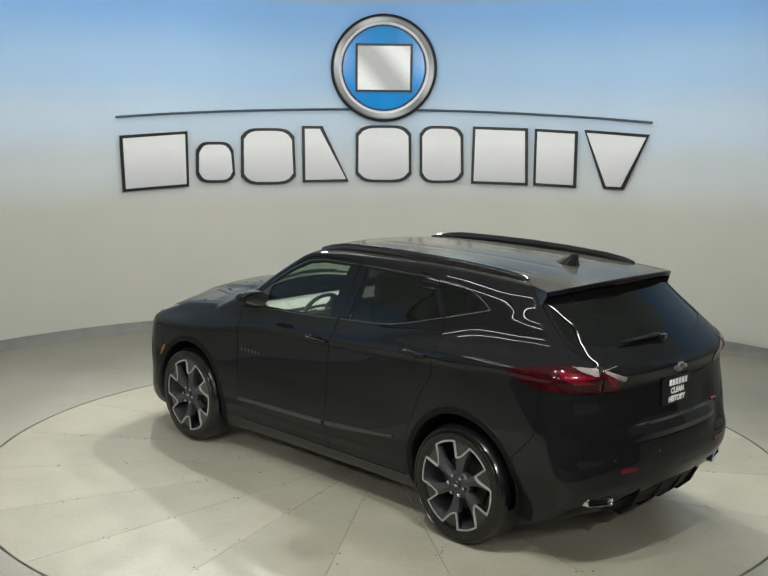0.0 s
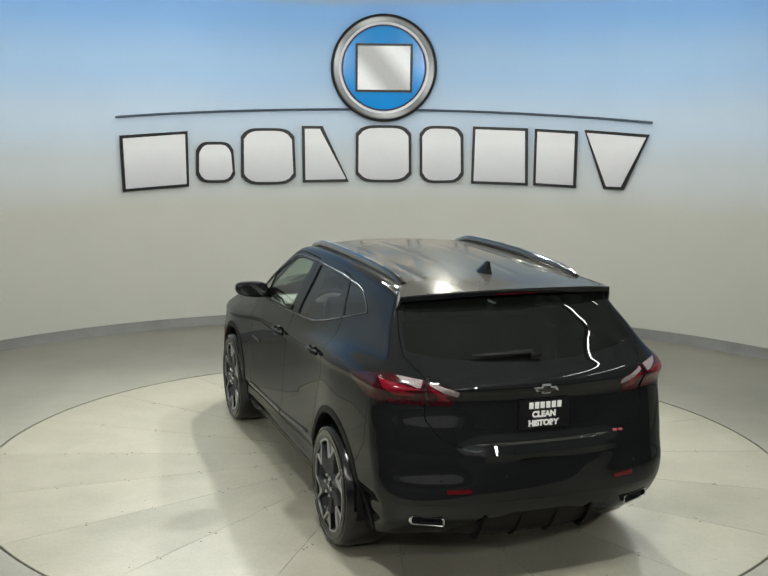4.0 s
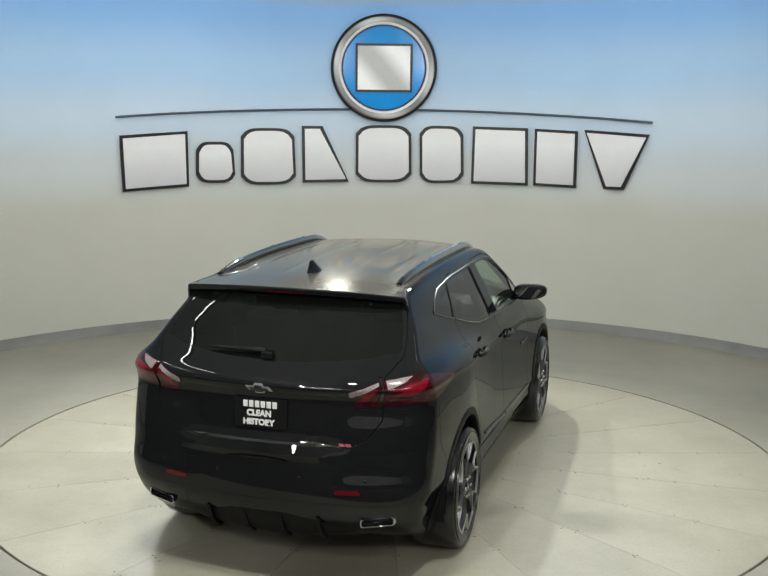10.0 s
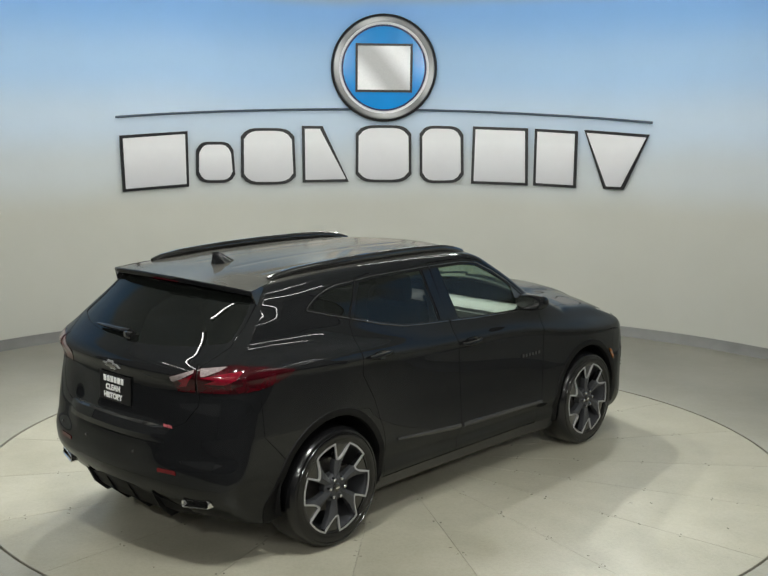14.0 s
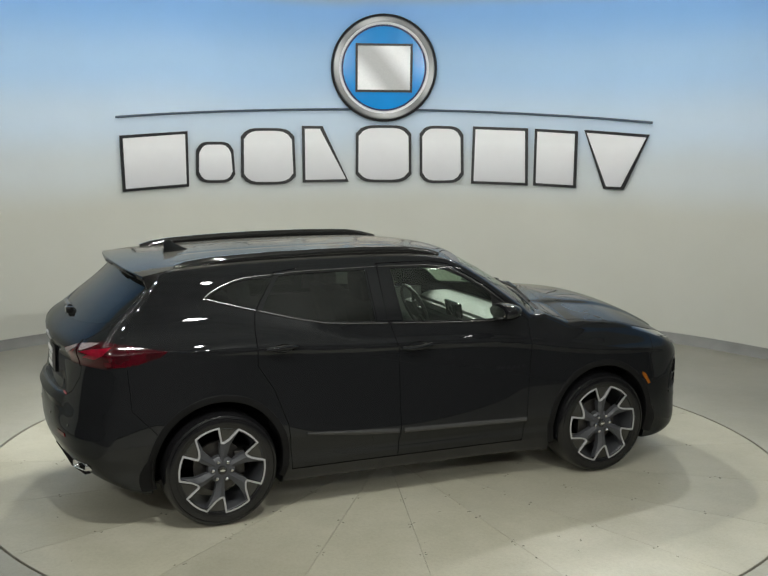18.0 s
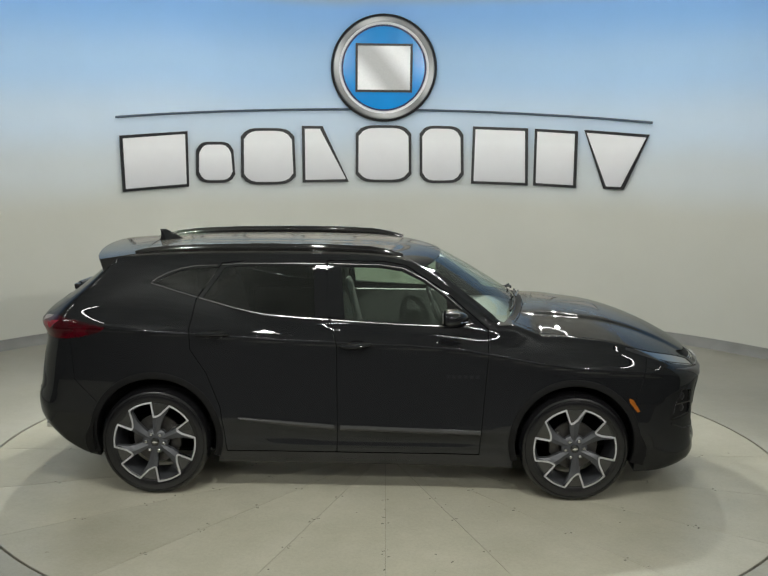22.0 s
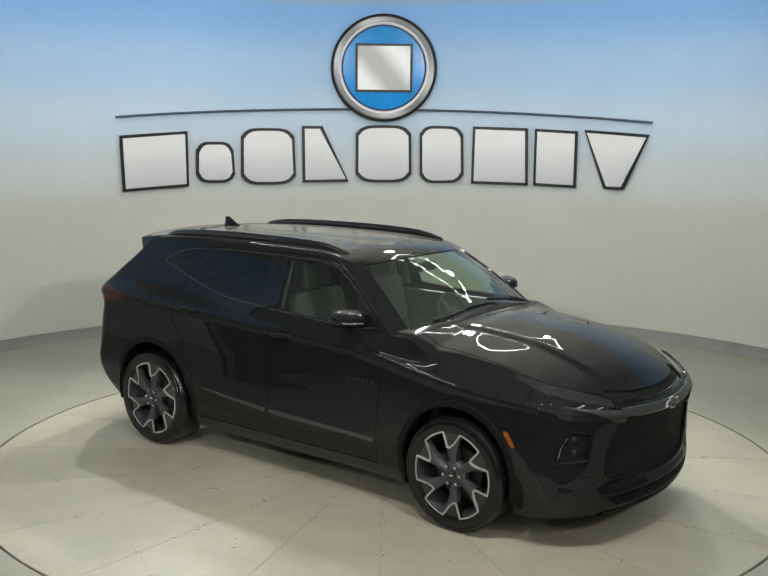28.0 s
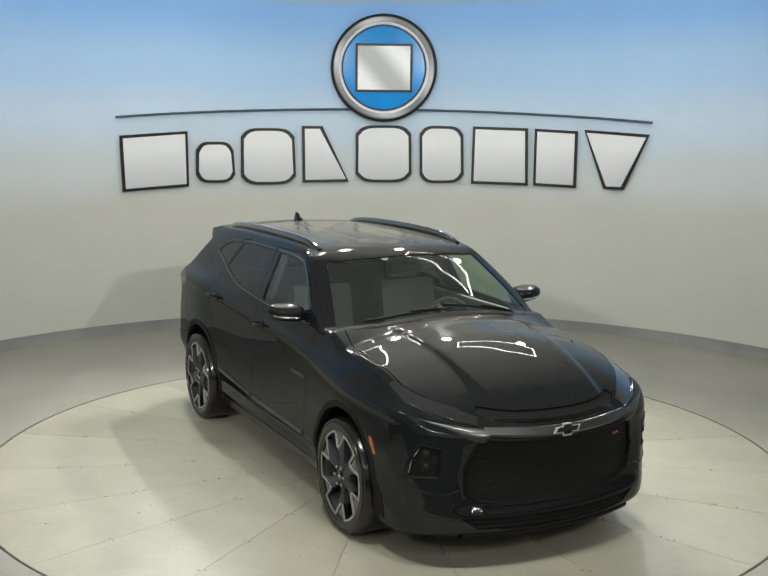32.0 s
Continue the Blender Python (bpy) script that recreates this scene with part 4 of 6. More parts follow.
    for f in bm.faces:
        c = f.calc_center_median()
        if c.z < 0.30 and -0.98 < c.x < 0.98:
            groups["sill"].append(f)
        elif c.x < -1.8 and c.z < 0.64 + max(0.0, -1.98 - c.x) * 0.5:
            groups["rear_bumper"].append(f)
        elif c.x > 1.84 and c.z < 0.99:
            groups["front_bumper"].append(f)
    for key, faces in groups.items():
        got[key] = split_off(bm, faces)

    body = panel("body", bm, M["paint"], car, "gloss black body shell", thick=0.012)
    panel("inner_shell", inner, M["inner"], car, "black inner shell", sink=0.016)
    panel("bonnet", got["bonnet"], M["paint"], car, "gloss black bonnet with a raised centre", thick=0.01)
    tailgate = panel("tailgate", got["tailgate"], M["paint"], car, "gloss black tailgate", thick=0.01)
    panel("sill", got["sill"], M["clad"], car, "black plastic sill")
    rear_bumper = panel("rear_bumper", got["rear_bumper"], M["paint"], car, "gloss black rear bumper", thick=0.012)
    front_bumper = panel("front_bumper", got["front_bumper"], M["paint"], car, "gloss black front bumper", thick=0.015)
    panel("windscreen", got["windscreen"], M["glass_screen"], car, "clear green-tinted windscreen", sink=0.006).visible_shadow = False
    panel("rear_glass", got["rear_glass"], M["glass_dark"], tailgate, "dark privacy rear window", sink=0.004)
    doors = {}
    for s in (1, -1):
        one = (s,)
        fd = panel("front_door", got["front_door"], M["paint"], car, "gloss black front door", thick=0.012, sides=one)
        rd = panel("rear_door", got["rear_door"], M["paint"], car, "gloss black rear door", thick=0.012, sides=one)
        doors[s] = (fd, rd)
        panel("window", got["front_window"], M["glass_front"], fd, "lightly tinted side window", sink=0.006, sides=one).visible_shadow = False
        panel("window", got["rear_window"], M["glass_dark"], rd, "dark privacy side window", sink=0.005, sides=one)
        panel("quarter_window", got["quarter_window"], M["glass_dark"], car, "dark privacy quarter window", sink=0.005, sides=one)
        tl = panel("tail_lamp", got["tail"], M["red"], car, "red wrap-round tail lamp", thick=0.01, sink=-0.003, sides=one)
        panel("chevron", got["chevron_out"], M["red_bright"], tl, "bright red chevron", sink=-0.003, sides=one)
        panel("chevron", got["chevron_in"], M["red_bright"], tl, "bright red chevron", sink=-0.003, sides=one)
        panel("dark_lens", got["tail_dark"], M["red_dark"], tl, "dark red lower lens", sink=-0.003, sides=one)
        panel("lamp_gap", got["lamp_gap"], M["gloss"], tl, "black gap between the lamp halves", sink=0.006, sides=one)
        panel("reverse_lens", got["reverse"], M["clear"], tl, "clear reversing lens", sink=-0.004, sides=one)
        panel("indicator_lens", got["indicator"], M["clear"], tl, "clear indicator lens", sink=-0.004, sides=one)
        panel("headlamp", got["headlamp"], M["smoke"], car, "slim smoked daytime lamp", sink=0.004, sides=one)
        panel("lamp_pod", got["pod"], M["grille"], front_bumper, "recessed smoked lamp pod", sink=0.022, sides=one)
    panel("grille_back", got["grille_back"], M["inner"], front_bumper, "dark grille opening", sink=0.045)
    panel("slot_back", got["slot"], M["inner"], front_bumper, "dark upper air slot", sink=0.03)
    panel("intake_back", got["intake"], M["inner"], front_bumper, "dark lower intake", sink=0.04)
    for b in (*got.values(), bm, inner):
        b.free()
    return body, tailgate, rear_bumper, front_bumper, doors


PROBE = np.concatenate([np.zeros((1, 3)), STEPS * 0.002])


def on_skin(x=None, y=None, z=None, s=1, lift=0.0):
    """A point of the skin, from two of its coordinates, lifted off it."""
    a = np.array
    if y is None:
        p = a([x, float(SIDE.at(a([x]), a([z]))[0]) * s, z])
    elif z is None:
        p = a([x, y, float(TOP.at(a([x]), a([abs(y)]))[0])])
    else:
        p = a([float((REAR if s < 0 else FRONT).at(a([abs(y)]), a([z]))[0]), y, z])
    for _ in range(3):
        f = skin(p + PROBE)
        g = (f[1:4] - f[4:7]) / 0.004
        p = p - f[0] * g / max(float(g @ g), 0.2)
    n = -g / np.linalg.norm(g)
    return Vector(p + n * lift), Vector(n)


def wheel_parts():
    """Six-spoke wheel; its outer face looks along -y, origin at the hub."""
    w = new("wheel")
    w["label"] = "dark grey six-spoke alloy wheel with machined edges"
    R = TYRE_R
    prof = [(0.268, -0.020), (0.282, -0.024), (0.300, -0.029), (0.330, -0.028), (0.354, -0.020), (0.367, 0.000), (0.3725, 0.028), (0.3735, 0.06), (0.3735, 0.19), (0.3725, 0.22), (0.360, 0.25), (0.33, 0.268), (0.285, 0.262), (0.262, 0.25)]
    tyre = part("tyre", lathe(prof, 72), M["tyre"], w, "black low-profile tyre")
    bm = bmesh.new()
    for r in (0.300, 0.338):
        add_lathe(bm, [(r - 0.002, -0.0265), (r, -0.0305), (r + 0.002, -0.0265)], 72)
    part("sidewall_rib", bm, M["tyre"], tyre)
    part("rim", lathe([(0.272, -0.022), (0.284, -0.019), (0.286, -0.004), (0.272, 0.004), (0.262, 0.04), (0.25, 0.10), (0.25, 0.24), (0.262, 0.25)], 72), M["alloy_dark"], w, "dark grey rim barrel")
    # outline that steps in at each spoke
    NOTCH = [(-33.5, 0.178), (-37.5, 0.172), (-43.0, 0.176), (-51.0, 0.199)]
    out = []
    for k in range(6):
        a0 = math.radians(67 - 60 * k)
        turns = [(-31.5 * i / 6, 0.272) for i in range(7)] + NOTCH
        for deg, r in turns:
            a = a0 + math.radians(deg)
            out.append((r * math.cos(a), r * math.sin(a)))
    n = len(out)
    bm = bmesh.new()
    rows = []
    for i, (x, z) in enumerate(out):
        (xa, za), (xb, zb) = out[i - 1], out[(i + 1) % n]
        e1, e2 = Vector((x - xa, z - za)).normalized(), Vector((xb - x, zb - z)).normalized()
        nn = Vector((e1.y + e2.y, -(e1.x + e2.x))).normalized()
        k = 0.0108 / max(0.5, nn.dot(Vector((e1.y, -e1.x))))
        q = Vector((x, z)) - nn * k
        rows.append([bm.verts.new(c) for c in ((x, -0.016, z), (x, -0.026, z), (q.x, -0.0245, q.y), (q.x, -0.012, q.y))])
    for i in range(n):
        a, b = rows[i], rows[(i + 1) % n]
        for j in range(3):
            bm.faces.new((a[j], b[j], b[j + 1], a[j + 1]))
    bmesh.ops.recalc_face_normals(bm, faces=bm.faces)
    part("machined_edge", bm, M["alloy"], w, "bright machined edge line", smooth=False)
    for k in range(6):
        a0 = math.radians(67 - 60 * k)

        def pol(r, deg, y):
            a = a0 + math.radians(deg)
            return Vector((r * math.cos(a), y, r * math.sin(a)))
        # black wedge outside the notch
        vee = [pol(r, d, -0.014) for d, r in NOTCH] + [pol(0.272, -60, -0.016), pol(0.283, -54, -0.016), pol(0.283, -46, -0.016), pol(0.283, -38, -0.016), pol(0.272, -31.5, -0.016)]
        bm = bmesh.new()
        add_slab(bm, vee, (0, 0, 0), (0, 0.03, 0))
        part("notch_wedge", bm, M["gloss"], w, smooth=False)
        # broad twisted spoke from the hub to the notch
        lefts = [(0.050, -20, -0.004), (0.10, -29, -0.008), (0.145, -31, -0.012), (0.178, -33, -0.018)]
        mids = [(0.048, -42, -0.012), (0.10, -42, -0.019), (0.145, -42, -0.0225), (0.176, -43, -0.0245), (0.199, -51, -0.0245)]
        rights = [(0.050, -66, -0.002), (0.10, -58, -0.004), (0.145, -56, -0.008), (0.185, -56.5, -0.013), (0.262, -61, -0.020)]
        bm = bmesh.new()
        cols = [[bm.verts.new(pol(*q)) for q in col] for col in (lefts, mids, rights)]
        under = [[bm.verts.new(pol(r, d, y + 0.04)) for r, d, y in col] for col in (lefts, rights)]
        for c1, c2 in zip(cols, cols[1:]):
            for i in range(min(len(c1), len(c2)) - 1):
                bm.faces.new((c1[i], c1[i + 1], c2[i + 1], c2[i]))
        for c1, c2 in ((under[0], cols[0]), (cols[2], under[1])):
            for i in range(len(c1) - 1):
                bm.faces.new((c1[i], c1[i + 1], c2[i + 1], c2[i]))
        bmesh.ops.recalc_face_normals(bm, faces=bm.faces)
        part("spoke", bm, M["alloy_dark"], w, smooth=False)
        a = a0 + math.radians(-12)
        part("lug_nut", lathe([(0.0, -0.034), (0.006, -0.0335), (0.011, -0.029), (0.0125, -0.022), (0.0125, -0.002)], 14, "y", (0.062 * math.cos(a), 0.0, 0.062 * math.sin(a))), M["chrome"], w)
    hub = part("hub", lathe([(0.0, -0.012), (0.03, -0.012), (0.075, -0.007), (0.088, 0.004), (0.088, 0.05)], 36), M["alloy_dark"], w)
    part("hub_cap", lathe([(0.0, -0.024), (0.022, -0.023), (0.029, -0.017), (0.030, -0.008)], 24), M["gloss"], w, "black centre cap")
    part("cap_emblem", slab([(-0.016, -0.0245, -0.004), (-0.006, -0.0245, -0.004), (-0.006, -0.0245, -0.007), (0.006, -0.0245, -0.007), (0.006, -0.0245, -0.004), (0.016, -0.0245, -0.004), (0.016, -0.0245, 0.004), (0.006, -0.0245, 0.004), (0.006, -0.0245, 0.007), (-0.006, -0.0245, 0.007), (-0.006, -0.0245, 0.004), (-0.016, -0.0245, 0.004)], (0, 0, 0), (0, -0.002, 0)), M["chrome"], w)
    part("brake_disc", lathe([(0.06, 0.075), (0.165, 0.075), (0.165, 0.10), (0.06, 0.10)], 48, close=True), M["disc"], w, "grey iron brake disc")
    return w


def build_wheels(car):
    first = wheel_parts()
    spots = [(AXLE, -0.945, 0), (-AXLE, -0.945, 0), (AXLE, 0.945, 180), (-AXLE, 0.945, 180)]
    turns = [-10.0, 0.0, 0.0, 0.0]
    for i, ((x, y, rz), spin) in enumerate(zip(spots, turns)):
        m = pose(x, y, HUB_Z, 0, 0, rz) @ pose(0, 0, 0, 0, spin, 0)
        w = first if i == 0 else copy_thing(first, m)
        w.parent = car
        w.matrix_parent_inverse = Matrix()
        w.matrix_basis = m
        s = 1 if y > 0 else -1
        caliper = bmesh.new()
        add_box(caliper, (x + 0.13 * (-1 if x > 0 else 1), s * 0.868, HUB_Z + 0.02), (0.07, 0.06, 0.15), None, 0.012)
        part("brake_caliper", caliper, M["disc"], car, "bare metal brake caliper")
        # liner of the wheel well
        bm = bmesh.new()
        rows = []
        for k in range(25):
            a = math.pi * (k / 24 * 1.16 - 0.08)
            rows.append([bm.verts.new((x + 0.435 * math.cos(a), s * yy, 0.40 + 0.435 * math.sin(a))) for yy in (0.93, 0.60)])
        for a, b in zip(rows, rows[1:]):
            bm.faces.new((a[0], b[0], b[1], a[1]))
        bm.faces.new([r[1] for r in rows])
        part("wheel_well", bm, M["inner"], car, "black wheel well liner")
        # flared plastic lip along the arch
        bm = bmesh.new()
        r0 = 0.425 if x < 0 else 0.415
        rows = []
        for k in range(41):
            a = math.pi * (k / 40 * 1.20 - 0.10)
            row = []
            # the trim broadens towards the bumper
            broad = 0.050 * min(1.0, max(0.0, (0.47 - (0.40 + r0 * math.sin(a))) / 0.10)) if abs(x + r0 * math.cos(a)) > abs(x) else 0.0
            for dr, lift in ((-0.012, -0.03), (-0.010, 0.004), (-0.002, 0.008), (0.032 + broad, 0.006), (0.038 + broad, -0.004)):
                px, pz = x + (r0 + dr) * math.cos(a), 0.40 + (r0 + dr) * math.sin(a)
                pz = max(pz, 0.235)
                q = on_skin(x=px, z=pz, s=s, lift=max(lift, -0.004))[0]
                row.append(bm.verts.new(q + Vector((0, s * min(lift + 0.004, 0), 0))))
            rows.append(row)
        for a, b in zip(rows, rows[1:]):
            for j in range(4):
                bm.faces.new((a[j], b[j], b[j + 1], a[j + 1]))
        bmesh.ops.recalc_face_normals(bm, faces=bm.faces)
        part("arch_trim", bm, M["valance"], car, "black plastic wheel arch trim")


def ribbon_on_side(bm, xz, s, width, lift):
    pts = [on_skin(x=x, z=z, s=s, lift=lift)[0] for x, z in xz]
    add_tube(bm, pts, width, 6, 1.0)


def smooth_line(xz, n=6):
    """More points along a polyline of pairs."""
    out = []
    for (a, b), (c, d) in zip(xz, xz[1:]):
        for i in range(n):
            out.append((a + (c - a) * i / n, b + (d - b) * i / n))
    return out + [xz[-1]]


def build_side_trim(car, doors):
    for s in (1, -1):
        fd, rd = doors[s]
        # trim along the foot and head of the glass
        bm = bmesh.new()
        ribbon_on_side(bm, smooth_line([(0.72, 1.205), (0.60, 1.187), (0.30, 1.193), (0.0, 1.206), (-0.23, 1.219)]), s, 0.0045, 0.003)
        part("belt_trim", bm, M["trim"], fd, "dark satin belt trim")
        bm = bmesh.new()
        ribbon_on_side(bm, smooth_line([(-0.26, 1.221), (-0.50, 1.233), (-0.70, 1.248), (-0.90, 1.286), (-1.14, 1.346)]), s, 0.0045, 0.003)
        part("belt_trim", bm, M["trim"], rd, "dark satin belt trim")
        bm = bmesh.new()
        ribbon_on_side(bm, smooth_line([(-1.16, 1.351), (-1.32, 1.392), (-1.485, 1.437), (-1.44, 1.470), (-1.37, 1.505), (-1.28, 1.535), (-1.19, 1.552), (-1.03, 1.560)], 4), s, 0.0038, 0.002)
        part("window_trim", bm, M["trim"], car, "dark satin quarter window trim")
        bm = bmesh.new()
        ribbon_on_side(bm, smooth_line([(-1.00, 1.562), (-0.85, 1.573), (-0.50, 1.578), (-0.29, 1.579)], 5), s, 0.0038, 0.002)
        part("window_trim", bm, M["trim"], rd)
        bm = bmesh.new()
        ribbon_on_side(bm, smooth_line([(-0.26, 1.579), (0.09, 1.576), (0.25, 1.556), (0.40, 1.484), (0.53, 1.398), (0.65, 1.30)], 5), s, 0.0038, 0.002)
        part("window_trim", bm, M["trim"], fd)
        # pillar panels between the panes
        for owner, quad in ((fd, [(-0.262, 1.235), (-0.155, 1.232), (-0.19, 1.563), (-0.272, 1.563)]), (rd, [(-0.335, 1.24), (-0.262, 1.235), (-0.278, 1.563), (-0.355, 1.563)])):
            bm = bmesh.new()
            vs = [[bm.verts.new(on_skin(x=a[0] + (b[0] - a[0]) * t, z=a[1] + (b[1] - a[1]) * t, s=s, lift=0.0045)[0]) for t in np.linspace(0, 1, 9)] for a, b in ((quad[0], quad[3]), (quad[1], quad[2]))]
            for i in range(8):
                bm.faces.new((vs[0][i], vs[1][i], vs[1][i + 1], vs[0][i + 1]))
            bmesh.ops.recalc_face_normals(bm, faces=bm.faces)
            part("pillar_cover", bm, M["paint"], owner, "black pillar cover")
        # mouldings low on the doors
        for owner, xa, xb, za, zb in ((fd, 0.79, -0.165, 0.468, 0.492), (rd, -0.205, -0.86, 0.493, 0.545)):
            bm = bmesh.new()
            rows = []
            for i in range(17):
                t = i / 16
                x, z = xa + (xb - xa) * t, za + (zb - za) * t
                thin = 1.0 if owner is fd else 1.0 - 0.55 * t
                rows.append([bm.verts.new(on_skin(x=x, z=z + dz * thin, s=s, lift=l)[0]) for dz, l in ((0.016, 0.0), (0.012, 0.011), (-0.003, 0.013), (-0.012, 0.008), (-0.026, 0.0))])
            for a, b in zip(rows, rows[1:]):
                for j in range(4):
                    bm.faces.new((a[j], b[j], b[j + 1], a[j + 1]))
            bm.faces.new(rows[0])
            bm.faces.new(rows[-1][::-1])
            bmesh.ops.recalc_face_normals(bm, faces=bm.faces)
            part("door_moulding", bm, M["mould"], owner, "satin grey door moulding")
        # model badge low on the front door, as plain bars
        badge = new("door_badge")
        badge.parent = fd
        badge["label"] = "gloss black model badge of plain bars"
        for k in range(6):
            xa = 0.775 - 0.040 * k
            cs = [on_skin(x=xx, z=zz, s=s, lift=0.001)[0] for xx, zz in ((xa, 0.842), (xa - 0.026, 0.842), (xa - 0.026, 0.866), (xa, 0.866))]
            part("badge_bar", slab(cs, (0, 0, 0), (0, 0.004 * s, 0)), M["smoke"], badge, smooth=False)
        # handles
        for owner, x0, z0 in ((fd, -0.065, 1.062), (rd, -1.03, 1.118)):
            bm = bmesh.new()
            pts, rad = [], []
            for i in range(9):
                t = i / 8
                x = x0 + 0.105 - 0.21 * t
                lift = 0.012 + 0.030 * math.sin(math.pi * min(1, max(0, t))) ** 0.5
                pts.append(on_skin(x=x, z=z0 - 0.010 * t * (1 if owner is fd else 0) + 0.004, s=s, lift=lift)[0])
                rad.append(0.013 + 0.004 * math.sin(math.pi * t))
            add_tube(bm, pts, rad, 10, 1.0)
            h = part("handle", bm, M["paint"], owner, "gloss black door handle", angle=60)
            bm = bmesh.new()
            c, nrm = on_skin(x=x0 + 0.01, z=z0 + 0.002, s=s, lift=0.002)
            add_lathe(bm, [(0.0, -0.012), (0.02, -0.010), (0.034, 0.0), (0.036, 0.003)], 24, "z")
            q = nrm.to_track_quat("Z", "X").to_matrix().to_4x4()
            bmesh.ops.transform(bm, matrix=Matrix.Translation(c) @ q @ Matrix.Diagonal((0.8, 1.8, 1, 1)), verts=bm.verts)
            part("handle_cup", bm, M["gloss"], h, "dark recess behind the handle")
        # mirror on a stalk
        m = new("door_mirror")
        m.parent = car
        m["label"] = "gloss black door mirror with chrome-lit underside"
        bm = bmesh.new()
        bmesh.ops.create_uvsphere(bm, u_segments=28, v_segments=18, radius=1.0)
        for v in bm.verts:
            x, y, z = v.co
            r = (abs(x) ** 3 + abs(y) ** 3 + abs(z) ** 3) ** (1 / 3)
            x, y, z = x / r, y / r, z / r
            back = max(0.0, -x)
            v.co = (0.60 + 0.105 * x * (1 - 0.35 * y * y) - 0.03 * (y * 0.5 + 0.5), s * (0.980 + 0.130 * y), 1.262 + 0.060 * z * (1.0 - 0.10 * y - 0.25 * max(0, x)) + 0.012 * y)
        for v in bm.verts:
            if v.co.x < 0.528:
                v.co.x = 0.528 + (v.co.x - 0.528) * 0.12
        if s < 0:
            bmesh.ops.reverse_faces(bm, faces=bm.faces)
        bmesh.ops.recalc_face_normals(bm, faces=bm.faces)
        part("mirror_case", bm, M["paint"], m, "gloss black mirror case", angle=60)
        bm = slab([(0.5165, s * (0.978 + 0.105 * math.cos(a)), 1.264 + 0.044 * math.sin(a)) for a in [2 * math.pi * k / 24 for k in range(24)]], (0, 0, 0), (-0.004, 0, 0))
        part("mirror_glass", bm, M["mirror"], m, "silvered mirror glass")
        part("stalk", tube([(0.63, s * 0.83, 1.190), (0.615, s * 0.87, 1.205), (0.60, s * 0.92, 1.225)], [0.035, 0.03, 0.032], 12, 0.55), M["gloss"], m, "black mirror stalk")
        bm = bmesh.new()
        add_tube(bm, [(0.660, s * 0.885, 1.236), (0.688, s * 0.945, 1.240), (0.676, s * 1.02, 1.247), (0.630, s * 1.085, 1.256)], [0.006, 0.010, 0.010, 0.006], 8, 0.8)
        part("repeater", bm, M["chrome"], m, "clear side repeater lens")
        # corner cover between window and pillar
        bm = bmesh.new()
        tri = [on_skin(x=x, z=z, s=s, lift=0.005)[0] for x, z in ((0.735, 1.205), (0.56, 1.200), (0.545, 1.365))]
        bm.faces.new([bm.verts.new(p) for p in tri])
        part("corner_cover", bm, M["gloss"], fd, "gloss black window corner cover")
        # roof rail
        rows = [(-1.62, -0.012), (-1.55, 0.004), (-1.40, 0.014), (-0.90, 0.020), (-0.30, 0.021), (0.0, 0.017), (0.12, 0.006), (0.24, -0.012)]
        rr = smooth_line(rows, 5)
        pts = [on_skin(x=x, y=s * (0.585 - 0.012 * (abs(x + 0.6) / 1.0) ** 2), lift=0.002)[0] + Vector((0, 0, h)) for x, h in rr]
        part("roof_rail", tube(pts, 0.022, 10, 1.35), M["gloss"], car, "gloss black roof rail")
        part("side_marker", slab([on_skin(x=x, z=z, s=s, lift=0.001)[0] for x, z in ((1.785, 0.725), (1.815, 0.715), (1.865, 0.635), (1.845, 0.630), (1.79, 0.700))], (0, 0, 0), (0, s * 0.006, 0)), M["amber"], car, "amber side marker lens")


def emblem_outline(w, h, thin=0.45):
    a, b, c = w / 2, h / 2, w * 0.17
    k = h / 2 * thin
    pts = [(-a, -k), (-c - 0.006, -k), (-c, -b), (c - 0.006, -b), (c, -k), (a - 0.02, -k), (a, k), (c + 0.006, k), (c, b), (-c + 0.006, b), (-c, k), (-a + 0.02, k)]
    return pts


